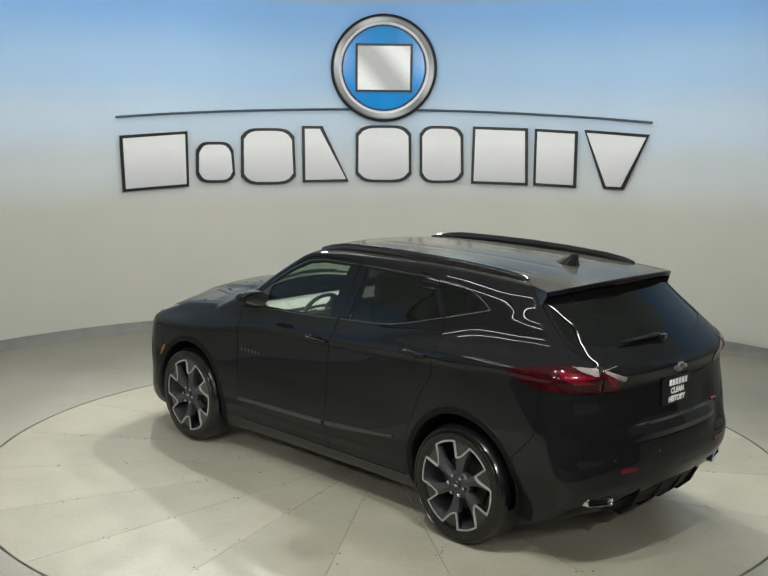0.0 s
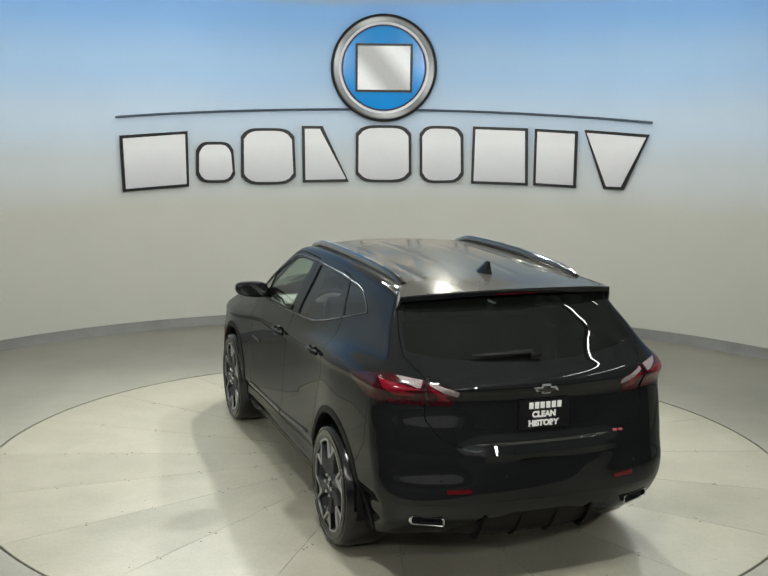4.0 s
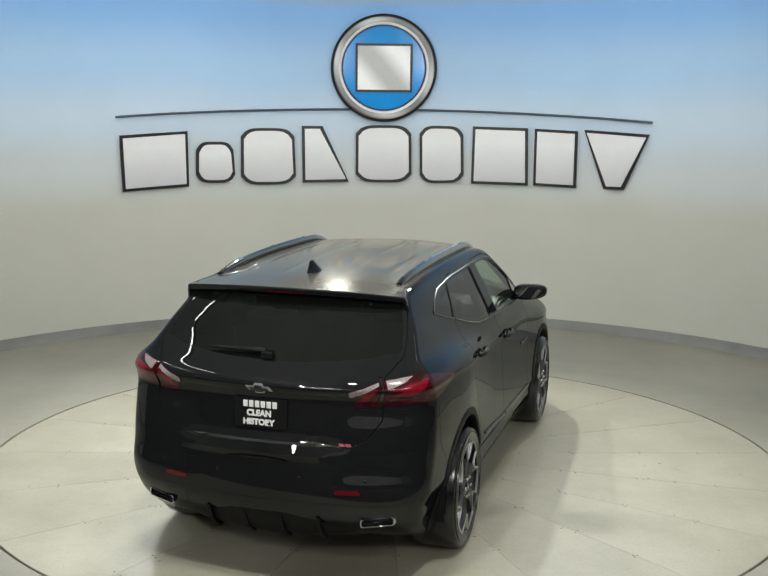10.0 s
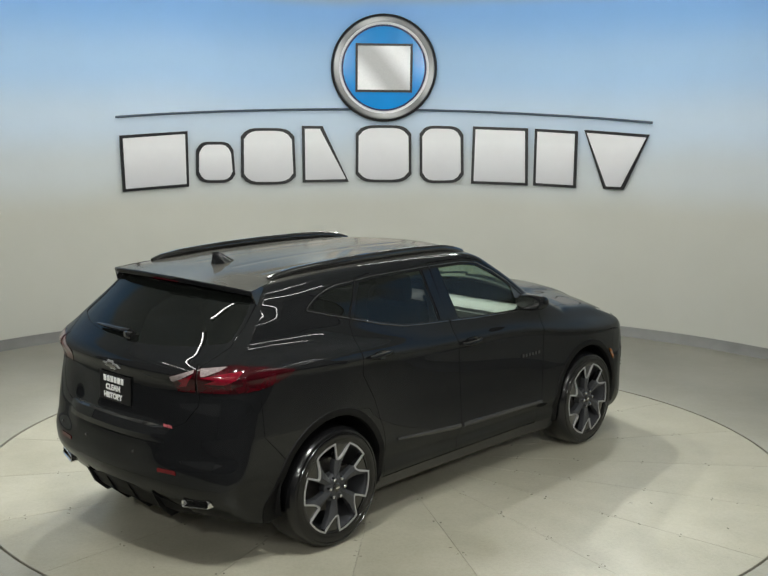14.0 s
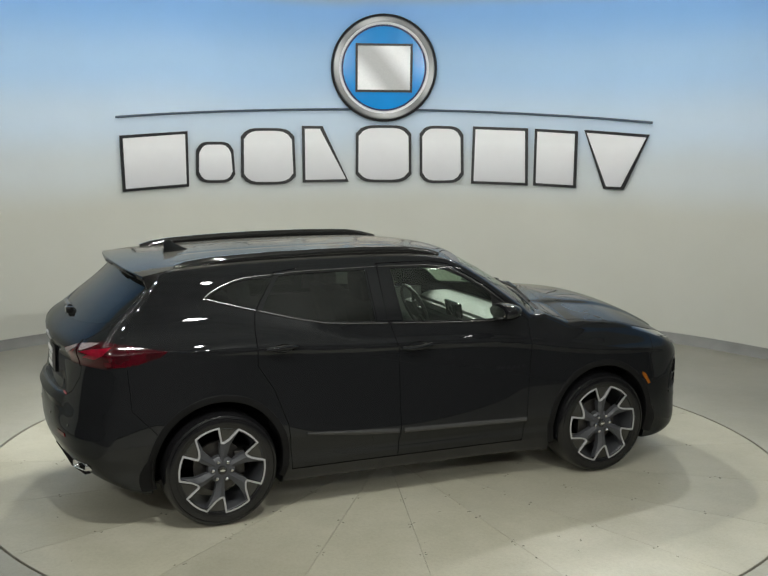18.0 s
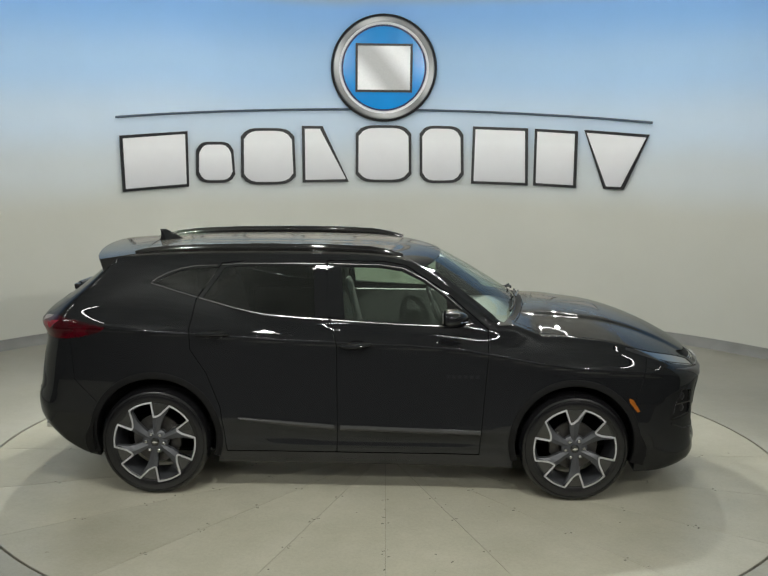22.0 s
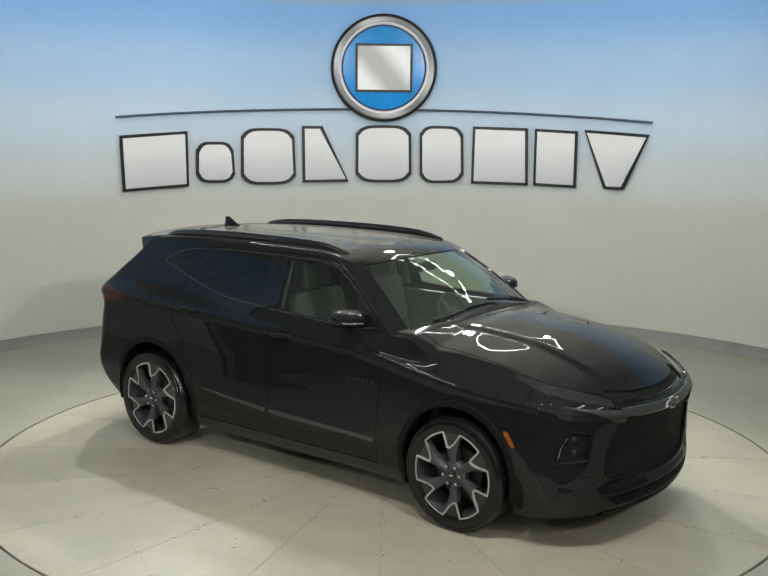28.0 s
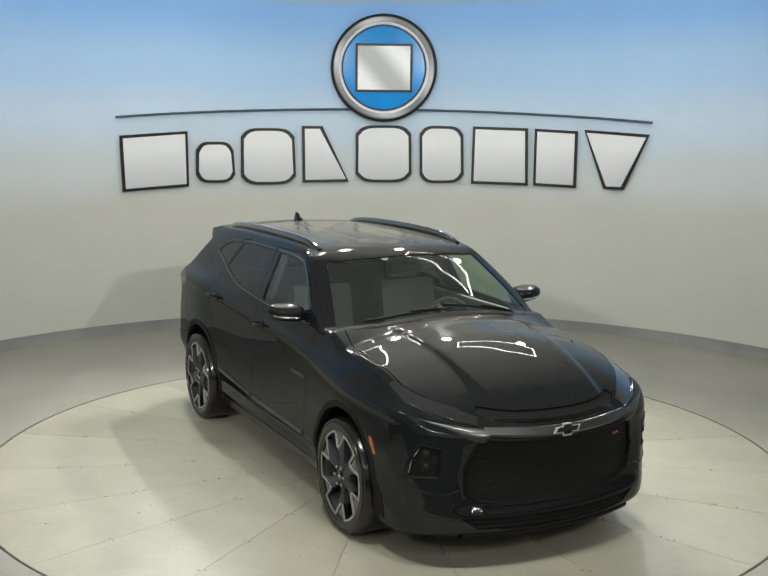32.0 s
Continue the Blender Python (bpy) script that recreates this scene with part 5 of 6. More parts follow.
def build_rear(car, tailgate, rear_bumper):
    # spoiler that carries the roof on over the rear glass
    bm, under = bmesh.new(), bmesh.new()
    rows, unders = [], []
    for i in range(33):
        w = -1.0 + 2.0 * i / 32
        e = abs(w) ** 8
        row = []
        for k in range(9):
            u = k / 8
            half = 0.565 + 0.110 * u ** 0.6
            x = -1.58 + (-0.365 + 0.075 * w * w + 0.02 * e) * u
            y = half * w
            z = float(TOP.at(np.array([x]), np.array([abs(y)]))[0]) + 0.003 + 0.016 * u * u - 0.010 * e * u
            row.append((x, y, z))
        x, y, z = row[-1]
        row += [(x - 0.004, y, z - 0.007), (x + 0.004, y * 0.998, z - 0.030)]
        rows.append([bm.verts.new(q) for q in row])
        unders.append([under.verts.new(q) for q in ((x + 0.0045, y * 0.998, z - 0.0305), (x + 0.05, y * 0.985, z - 0.042), (x + 0.12, y * 0.955, z - 0.050), (x + 0.20, y * 0.93, z - 0.055))])
    for a, b in zip(rows, rows[1:]):
        for j in range(len(a) - 1):
            bm.faces.new((a[j], b[j], b[j + 1], a[j + 1]))
    for a, b in zip(unders, unders[1:]):
        for j in range(3):
            under.faces.new((a[j], b[j], b[j + 1], a[j + 1]))
    bmesh.ops.recalc_face_normals(bm, faces=bm.faces)
    bmesh.ops.recalc_face_normals(under, faces=under.faces)
    sp = part("spoiler", bm, M["paint"], tailgate, "gloss black roof spoiler", angle=40)
    part("spoiler_underside", under, M["valance"], sp, "matt black underside of the spoiler", angle=40)
    # end plates that run from the spoiler down beside the glass
    for s in (1, -1):
        bm = bmesh.new()
        rim = []
        for k in range(9):
            u = k / 8
            half = 0.565 + 0.110 * u ** 0.6
            x = -1.58 + (-0.27) * u
            z = float(TOP.at(np.array([x]), np.array([half]))[0]) + 0.003 + 0.006 * u * u
            foot = z - 0.012 - 0.088 * u ** 1.2
            xf = x + 0.035 * u
            yf = min(float(SIDE.at(np.array([xf]), np.array([foot]))[0]) + 0.004, half + 0.02)
            rim.append((bm.verts.new((x, s * half, z)), bm.verts.new((x + 0.01 * u, s * (half * 0.6 + yf * 0.4 + 0.002), z * 0.6 + foot * 0.4)), bm.verts.new((xf, s * yf, foot))))
        for a, b in zip(rim, rim[1:]):
            for j in range(2):
                bm.faces.new((a[j], b[j], b[j + 1], a[j + 1]))
        bmesh.ops.recalc_face_normals(bm, faces=bm.faces)
        bmesh.ops.solidify(bm, geom=bm.faces[:], thickness=0.012)
        part("end_plate", bm, M["gloss"], sp, "gloss black end plate of the spoiler", angle=40)
    part("brake_lamp", slab([(-1.944, y, z) for y, z in ((-0.13, 1.596), (0.13, 1.596), (0.12, 1.589), (-0.12, 1.589))], (0, 0, 0), (-0.004, 0, 0)), M["red_dark"], sp, "dark red high brake lamp")
    # shark fin
    bm = bmesh.new()
    z0 = on_skin(x=-1.50, y=0.0)[0].z
    rows = []
    for t in np.linspace(0, 1, 9):
        h = 0.080 * t
        x0, x1 = -1.365 - 0.165 * t**0.8, -1.580 + 0.03 * t * (1 - t)
        hw = 0.040 * (1 - t) ** 0.8 + 0.004
        rows.append([bm.verts.new((x0 + (x1 - x0) * u, hw * w * s, z0 - 0.006 + h)) for u, w, s in ((0, 0, 1), (0.3, 0.8, 1), (0.7, 1.0, 1), (1, 0.5, 1), (1, 0.5, -1), (0.7, 1.0, -1), (0.3, 0.8, -1))])
    for a, b in zip(rows, rows[1:]):
        for j in range(7):
            bm.faces.new((a[j], a[(j + 1) % 7], b[(j + 1) % 7], b[j]))
    bm.faces.new(rows[-1])
    bmesh.ops.recalc_face_normals(bm, faces=bm.faces)
    part("antenna_fin", bm, M["paint"], car, "black shark-fin antenna", angle=50)
    # wiper
    wp = new("rear_wiper")
    wp.parent = tailgate
    pts = [on_skin(y=y, z=1.286 + 0.010 * (0.3 - y), s=-1, lift=0.022)[0] for y in np.linspace(0.38, 0.02, 9)]
    part("arm", tube(pts, [0.006, 0.010, 0.013, 0.014, 0.015, 0.016, 0.018, 0.020, 0.018], 8, 0.8), M["clad"], wp)
    c, nrm = on_skin(y=0.005, z=1.278, s=-1, lift=0.012)
    part("pivot", box(c, (0.05, 0.07, 0.045), 0.012), M["gloss"], wp)
    # bow emblem and card
    def flat_on_rear(pts, z0, lift, thick, s=-1, y0=0.0):
        bm = bmesh.new()
        outline = [on_skin(y=y0 + y, z=z0 + z, s=s, lift=lift)[0] for y, z in pts]
        add_slab(bm, outline, (0, 0, 0), (thick * s, 0, 0))
        return bm
    part("emblem", flat_on_rear(emblem_outline(0.155, 0.056), 1.128, 0.001, 0.008), M["smoke_chrome"], tailgate, "dark chrome cross-bar emblem")
    part("emblem_field", flat_on_rear(emblem_outline(0.128, 0.036), 1.128, 0.010, 0.0015), M["gloss"], tailgate, "black emblem field")
    card = part("plate_card", flat_on_rear([(-0.155, -0.085), (0.155, -0.085), (0.155, 0.085), (-0.155, 0.085)], 0.984, 0.006, 0.004), M["plate"], tailgate, "black card with white printing")
    xr = -2.342

    def words(text, size, y, z):
        cu = bpy.data.curves.new("card_text", "FONT")
        cu.body, cu.size, cu.align_x, cu.align_y, cu.extrude, cu.offset = text, size, "CENTER", "CENTER", 0.0008, 0.0026
        tmp = new("card_text", cu)
        dg = bpy.context.evaluated_depsgraph_get()
        me = bpy.data.meshes.new_from_object(tmp.evaluated_get(dg))
        bpy.data.objects.remove(tmp)
        me.materials.clear()
        me.materials.append(M["white_print"])
        ob = new("card_text", me)
        ob.parent = card
        ob["label"] = "white capital letters"
        ob.matrix_basis = pose(xr, y, z, 90, 0, -90)
    words("CLEAN", 0.046, 0.005, 0.984)
    words("HISTORY", 0.045, 0.008, 0.934)
    for k in range(6):
        y = 0.098 - 0.0345 * k
        part("brand_bar", box((xr, y - 0.013, 1.036), (0.003, 0.026, 0.037), 0.001), M["white_print"], card, "white brand mark bar")
    # trim badge
    for k in range(2):
        part("trim_badge", flat_on_rear([(-0.018, -0.007), (0.012, -0.007), (0.018, 0.007), (-0.012, 0.007)], 0.845, 0.002, 0.003, y0=-0.465 - 0.036 * k), M["badge_red"], tailgate, "small red and chrome trim badge")
    # tailgate handle ledge and lower pieces
    for s in (1, -1):
        part("reflector", flat_on_rear([(-0.068, -0.012), (0.068, -0.010), (0.064, 0.013), (-0.068, 0.010)] if s > 0 else [(-0.068, -0.010), (0.068, -0.012), (0.068, 0.010), (-0.064, 0.013)], 0.592, 0.001, 0.004, y0=0.51 * s), M["reflector"], rear_bumper, "red bumper reflector")
        ex = new("exhaust_tip")
        ex.parent = rear_bumper
        ex["label"] = "rectangular chrome exhaust tip"
        c = on_skin(y=0.655 * s, z=0.44, s=-1)[0]
        base = Vector((c.x + 0.004, 0.655 * s, 0.412))
        tilt = 0.10 * s

        def rrect(w, h, r, n=5):
            pts = []
            for cx, cz, a0 in ((w - r, h - r, 0), (-w + r, h - r, 90), (-w + r, -h + r, 180), (w - r, -h + r, 270)):
                for i in range(n + 1):
                    a = math.radians(a0 + 90 * i / n)
                    pts.append((cx + r * math.cos(a), cz + r * math.sin(a)))
            return [(y, z + tilt * y) for y, z in pts]
        bm = bmesh.new()
        loops = []
        for w, h, r, dx in ((0.090, 0.026, 0.016, 0.10), (0.090, 0.026, 0.016, 0.0), (0.086, 0.022, 0.013, -0.004), (0.082, 0.018, 0.011, 0.0), (0.082, 0.018, 0.011, 0.09)):
            loops.append([bm.verts.new(base + Vector((dx + 0.30 * y * s, y, z))) for y, z in rrect(w, h, r)])
        for a, b in zip(loops, loops[1:]):
            for j in range(len(a)):
                bm.faces.new((a[j], a[(j + 1) % len(a)], b[(j + 1) % len(a)], b[j]))
        bmesh.ops.recalc_face_normals(bm, faces=bm.faces)
        part("bezel", bm, M["chrome"], ex, angle=50)
        bm = bmesh.new()
        bm.faces.new([bm.verts.new(base + Vector((0.03 + 0.30 * y * s, y, z))) for y, z in rrect(0.083, 0.019, 0.011)])
        part("bore", bm, M["inner"], ex, "dark exhaust bore")
    # diffuser with fins
    bm = bmesh.new()
    rows = []
    for i in range(21):
        y = -0.56 + 1.12 * i / 20
        e = (abs(y) / 0.56) ** 3
        rows.append([bm.verts.new((x + 0.16 * y * y + 0.03 * e, y, z + 0.03 * e)) for x, z in ((-2.362, 0.500), (-2.370, 0.492), (-2.345, 0.43), (-2.26, 0.30), (-2.17, 0.245), (-2.05, 0.235))])
    for a, b in zip(rows, rows[1:]):
        for j in range(5):
            bm.faces.new((a[j], b[j], b[j + 1], a[j + 1]))
    bmesh.ops.recalc_face_normals(bm, faces=bm.faces)
    part("diffuser", bm, M["valance"], rear_bumper, "black plastic diffuser", angle=30)
    for y in (-0.33, -0.11, 0.11, 0.33):
        part("diffuser_fin", slab([(-2.345 + 0.16 * y * y, y, 0.42), (-2.285 + 0.1 * y * y, y, 0.315), (-2.19, y, 0.238), (-2.10, y, 0.25), (-2.22, y, 0.36)], (0, -0.009, 0), (0, 0.009, 0)), M["valance"], rear_bumper)
    # ledge that catches light above the bumper
    bm = bmesh.new()
    rows = []
    for i in range(25):
        y = -0.48 + 0.96 * i / 24
        e = (abs(y) / 0.48) ** 4
        rows.append([bm.verts.new(on_skin(y=y, z=z, s=-1, lift=l * (1 - e))[0]) for z, l in ((0.838, 0.0), (0.830, 0.020), (0.815, 0.027), (0.78, 0.020), (0.745, 0.0))])
    for a, b in zip(rows, rows[1:]):
        for j in range(4):
            bm.faces.new((a[j], b[j], b[j + 1], a[j + 1]))
    bmesh.ops.recalc_face_normals(bm, faces=bm.faces)
    part("bumper_step", bm, M["paint"], rear_bumper, "gloss black bumper step", angle=32)


def build_front(car, front_bumper):
    def fx(y, z, lift=0.0):
        return on_skin(y=y, z=z, s=1, lift=lift)[0]
    # frame round the main grille
    bm = bmesh.new()
    loop = [(max(p[1], 0.0), p[2]) for p in GRILLE]
    loop = smooth_line(loop + [(-y, z) for y, z in loop[::-1]], 3)
    add_tube(bm, [fx(y, z, -0.004) for y, z in loop], 0.011, 8)
    part("grille_frame", bm, M["valance"], front_bumper, "gloss black grille surround")
    # rows of little slanted cells
    rows = 8
    for r in range(rows):
        z = 0.450 + 0.041 * r
        half = 0.545 + 0.03 * math.sin(math.pi * (z - 0.42) / 0.36)
        bm = bmesh.new()
        n = 28
        pts = []
        for i in range(n + 1):
            y = -half + 2 * half * i / n
            wav = 0.006 * (1 if (i + r) % 2 else -1)
            pts.append(fx(y, z + wav, -0.022 + (0.004 if (i + r) % 2 else 0)))
        add_tube(bm, pts, 0.0048, 6)
        part("grille_bar", bm, M["valance"], front_bumper)
    for z in (0.275, 0.305):
        bm = bmesh.new()
        add_tube(bm, [fx(y, z, -0.015) for y in np.linspace(-0.55, 0.55, 25)], 0.006, 6)
        part("intake_bar", bm, M["valance"], front_bumper)
    for z in (0.878, 0.892, 0.906):
        bm = bmesh.new()
        add_tube(bm, [fx(y, z + 0.03 * (y / 0.42) ** 2, -0.012) for y in np.linspace(-0.42, 0.42, 25)], 0.004, 6)
        part("slot_bar", bm, M["gloss"], front_bumper)
    # satin bar that carries the emblem
    bm = bmesh.new()
    rows = []
    for y in np.linspace(-0.50, 0.50, 33):
        rise = 0.026 * (abs(y) / 0.5) ** 2
        rows.append([bm.verts.new(fx(y, z + rise, l)) for z, l in ((0.858, 0.0), (0.852, 0.007), (0.808, 0.012), (0.796, 0.006), (0.790, -0.004))])
    for a, b in zip(rows, rows[1:]):
        for j in range(4):
            bm.faces.new((a[j], b[j], b[j + 1], a[j + 1]))
    bmesh.ops.recalc_face_normals(bm, faces=bm.faces)
    part("upper_bar", bm, M["bar"], front_bumper, "satin black bar above the grille", angle=30)
    # emblem on the bar
    outline = [fx(y, 0.824 + z, 0.012) for y, z in emblem_outline(0.19, 0.066)]
    part("emblem", slab(outline, (0, 0, 0), (0.009, 0, 0)), M["smoke_chrome"], front_bumper, "dark chrome cross-bar emblem")
    outline = [fx(y, 0.824 + z, 0.022) for y, z in emblem_outline(0.16, 0.044)]
    part("emblem_field", slab(outline, (0, 0, 0), (0.0015, 0, 0)), M["gloss"], front_bumper, "black emblem field")
    part("trim_badge", slab([fx(y, z, 0.0) for y, z in ((0.39, 0.730), (0.43, 0.730), (0.434, 0.741), (0.394, 0.741))], (0.0, 0, 0), (0.008, 0, 0)), M["badge_red"], front_bumper, "small red and chrome trim badge")
    for s in (1, -1):
        # facet where the bar meets the lamp, coloured grey for the light it reflects
        bm = bmesh.new()
        rows = []
        for t in np.linspace(0, 1, 13):
            y, top = 0.478 + 0.34 * t, 0.866 + 0.045 * t
            low = knots(np.array(t), [0.0, 0.12, 0.28, 0.6, 1.0], [0.802, 0.785, 0.800, 0.858, 0.905])
            rows.append([bm.verts.new(fx(y * s, float(top + (low - top) * k), 0.002 + 0.010 * math.sin(math.pi * k) * (1 - 0.7 * t))) for k in (0.0, 0.25, 0.5, 0.75, 1.0)])
        for a, b in zip(rows, rows[1:]):
            for j in range(4):
                bm.faces.new((a[j], b[j], b[j + 1], a[j + 1]))
        bmesh.ops.recalc_face_normals(bm, faces=bm.faces)
        part("bar_end", bm, M["bar"], front_bumper, "satin grey brow that runs from the bar under the lamp")
        # slim lamp strip
        bm = bmesh.new()
        pts = []
        for i in range(13):
            t = i / 12
            y = 0.53 + 0.31 * t
            z = 0.885 + 0.10 * t + 0.03 * t * t
            pts.append(fx(y * s, z, 0.004))
        add_tube(bm, pts, [0.002] + [0.0038] * 11 + [0.002], 6)
        part("daylight_strip", bm, M["smoke"], front_bumper, "slim daytime lamp strip")
        # pod: bowl, projector, frame
        pod = new("headlamp_pod")
        pod.parent = front_bumper
        pod["label"] = "dark projector headlamp in the bumper corner"
        bm = bmesh.new()
        add_tube(bm, [fx(y * s, z, 0.0) for y, z in smooth_line([(0.725, 0.745), (0.81, 0.760), (0.86, 0.66), (0.875, 0.56), (0.735, 0.575), (0.735, 0.66), (0.725, 0.745)], 3)], 0.005, 8)
        part("pod_frame", bm, M["valance"], pod)
        # upright chrome sliver, added to imitate glints in the dark pod
        bm = bmesh.new()
        add_tube(bm, [fx(y * s, z, -0.006) for y, z in smooth_line([(0.820, 0.735), (0.848, 0.665), (0.858, 0.585)], 3)], [0.002] + [0.004] * 5 + [0.002], 6)
        part("pod_blade", bm, M["chrome"], pod, "slim bright lamp edge")
        for k, z in enumerate((0.705, 0.625)):
            c, nrm = on_skin(y=0.795 * s, z=z, s=1, lift=-0.016)
            bm = bmesh.new()
            add_lathe(bm, [(0.0, 0.010), (0.016, 0.008), (0.026, 0.0), (0.028, -0.02)], 24, "z")
            bmesh.ops.transform(bm, matrix=Matrix.Translation(c) @ nrm.to_track_quat("Z", "Y").to_matrix().to_4x4(), verts=bm.verts)
            part("projector", bm, M["grille"], pod, "dark glass projector")
        part("pod_blade", slab([fx(y * s, z, 0.004) for y, z in ((0.745, 0.668), (0.85, 0.672), (0.85, 0.664), (0.745, 0.659))], (0, 0, 0), (0.006, 0.004 * s, 0)), M["gloss"], pod)
        # canard crease under the pod
        bm = bmesh.new()
        add_tube(bm, [fx(y * s, z, 0.001) for y, z in ((0.62, 0.50), (0.70, 0.475), (0.80, 0.485), (0.87, 0.53))], 0.006, 6)
        part("corner_trim", bm, M["paint"], front_bumper)
        for yy, zz in ((0.24, 0.66), (0.60, 0.66)):
            c, nrm = on_skin(y=yy * s, z=zz, s=-1, lift=0.001)
            bm = bmesh.new()
            add_lathe(bm, [(0.0, 0.003), (0.008, 0.0022), (0.011, -0.002)], 16, "z")
            bmesh.ops.transform(bm, matrix=Matrix.Translation(c) @ nrm.to_track_quat("Z", "Y").to_matrix().to_4x4(), verts=bm.verts)
            part("parking_sensor", bm, M["gloss"], car)
    for y in (-0.66, 0.66):
        c, nrm = on_skin(y=y, z=0.42, s=1, lift=0.001)
        bm = bmesh.new()
        add_lathe(bm, [(0.0, 0.002), (0.010, 0.0015), (0.011, -0.002)], 16, "z")
        bmesh.ops.transform(bm, matrix=Matrix.Translation(c) @ nrm.to_track_quat("Z", "Y").to_matrix().to_4x4(), verts=bm.verts)
        part("parking_sensor", bm, M["gloss"], front_bumper)
    # bright lip across the lower grille
    bm = bmesh.new()
    add_tube(bm, [fx(y, 0.395 + 0.06 * max(0, abs(y) - 0.28), 0.006) for y in np.linspace(-0.5, 0.5, 25)], 0.006, 8, 0.6)
    part("grille_lip", bm, M["gloss"], front_bumper, "gloss black lip under the grille")
    # chin
    bm = bmesh.new()
    rows = []
    for y in np.linspace(-0.60, 0.60, 25):
        a = fx(y, 0.232, -0.008)
        rows.append([bm.verts.new(p) for p in (a + Vector((0, 0, 0.01)), a + Vector((0.012, 0, -0.012)), a + Vector((0.0, 0, -0.03)), a + Vector((-0.12, 0, -0.045)))])
    for a, b in zip(rows, rows[1:]):
        for j in range(3):
            bm.faces.new((a[j], b[j], b[j + 1], a[j + 1]))
    bmesh.ops.recalc_face_normals(bm, faces=bm.faces)
    part("chin", bm, M["valance"], front_bumper, "black plastic chin spoiler", angle=40)
    # wipers and cowl
    for s, x0, y0, y1 in ((1, 1.06, 0.55, -0.02), (-1, 1.07, 0.02, -0.58)):
        wp = new("wiper")
        wp.parent = car
        pts = [on_skin(x=1.075 - 0.10 * t * t * 0.3 - 0.055 * (abs(y0 + (y1 - y0) * t) / 0.6) ** 2, y=y0 + (y1 - y0) * t, lift=0.02)[0] for t in np.linspace(0, 1, 11)]
        part("blade", tube(pts, 0.009, 6), M["inner"], wp)
        part("arm", tube([pts[0] + Vector((0.03, 0, -0.01)), pts[2] + Vector((0.02, 0, 0.012)), pts[5] + Vector((0, 0, 0.014))], 0.008, 6), M["clad"], wp)
    bm = bmesh.new()
    rows = []
    for y in np.linspace(-0.70, 0.70, 29):
        sag = 0.11 * (y / 0.7) ** 2
        rows.append([bm.verts.new(on_skin(x=x - sag, y=y, lift=l)[0]) for x, l in ((1.085, -0.002), (1.10, 0.002), (1.13, 0.001))])
    for a, b in zip(rows, rows[1:]):
        for j in range(2):
            bm.faces.new((a[j], b[j], b[j + 1], a[j + 1]))
    bmesh.ops.recalc_face_normals(bm, faces=bm.faces)
    part("cowl", bm, M["inner"], car, "black plastic cowl panel")
    c, nrm = on_skin(x=0.52, y=-0.195, lift=-0.012)
    bm = bmesh.new()
    add_lathe(bm, [(0.0, 0.001), (0.026, 0.001)], 24, "z")
    bmesh.ops.transform(bm, matrix=Matrix.Translation(c) @ nrm.to_track_quat("Z", "Y").to_matrix().to_4x4(), verts=bm.verts)
    part("windscreen_sticker", bm, M["white_print"], car, "small round pale service sticker")


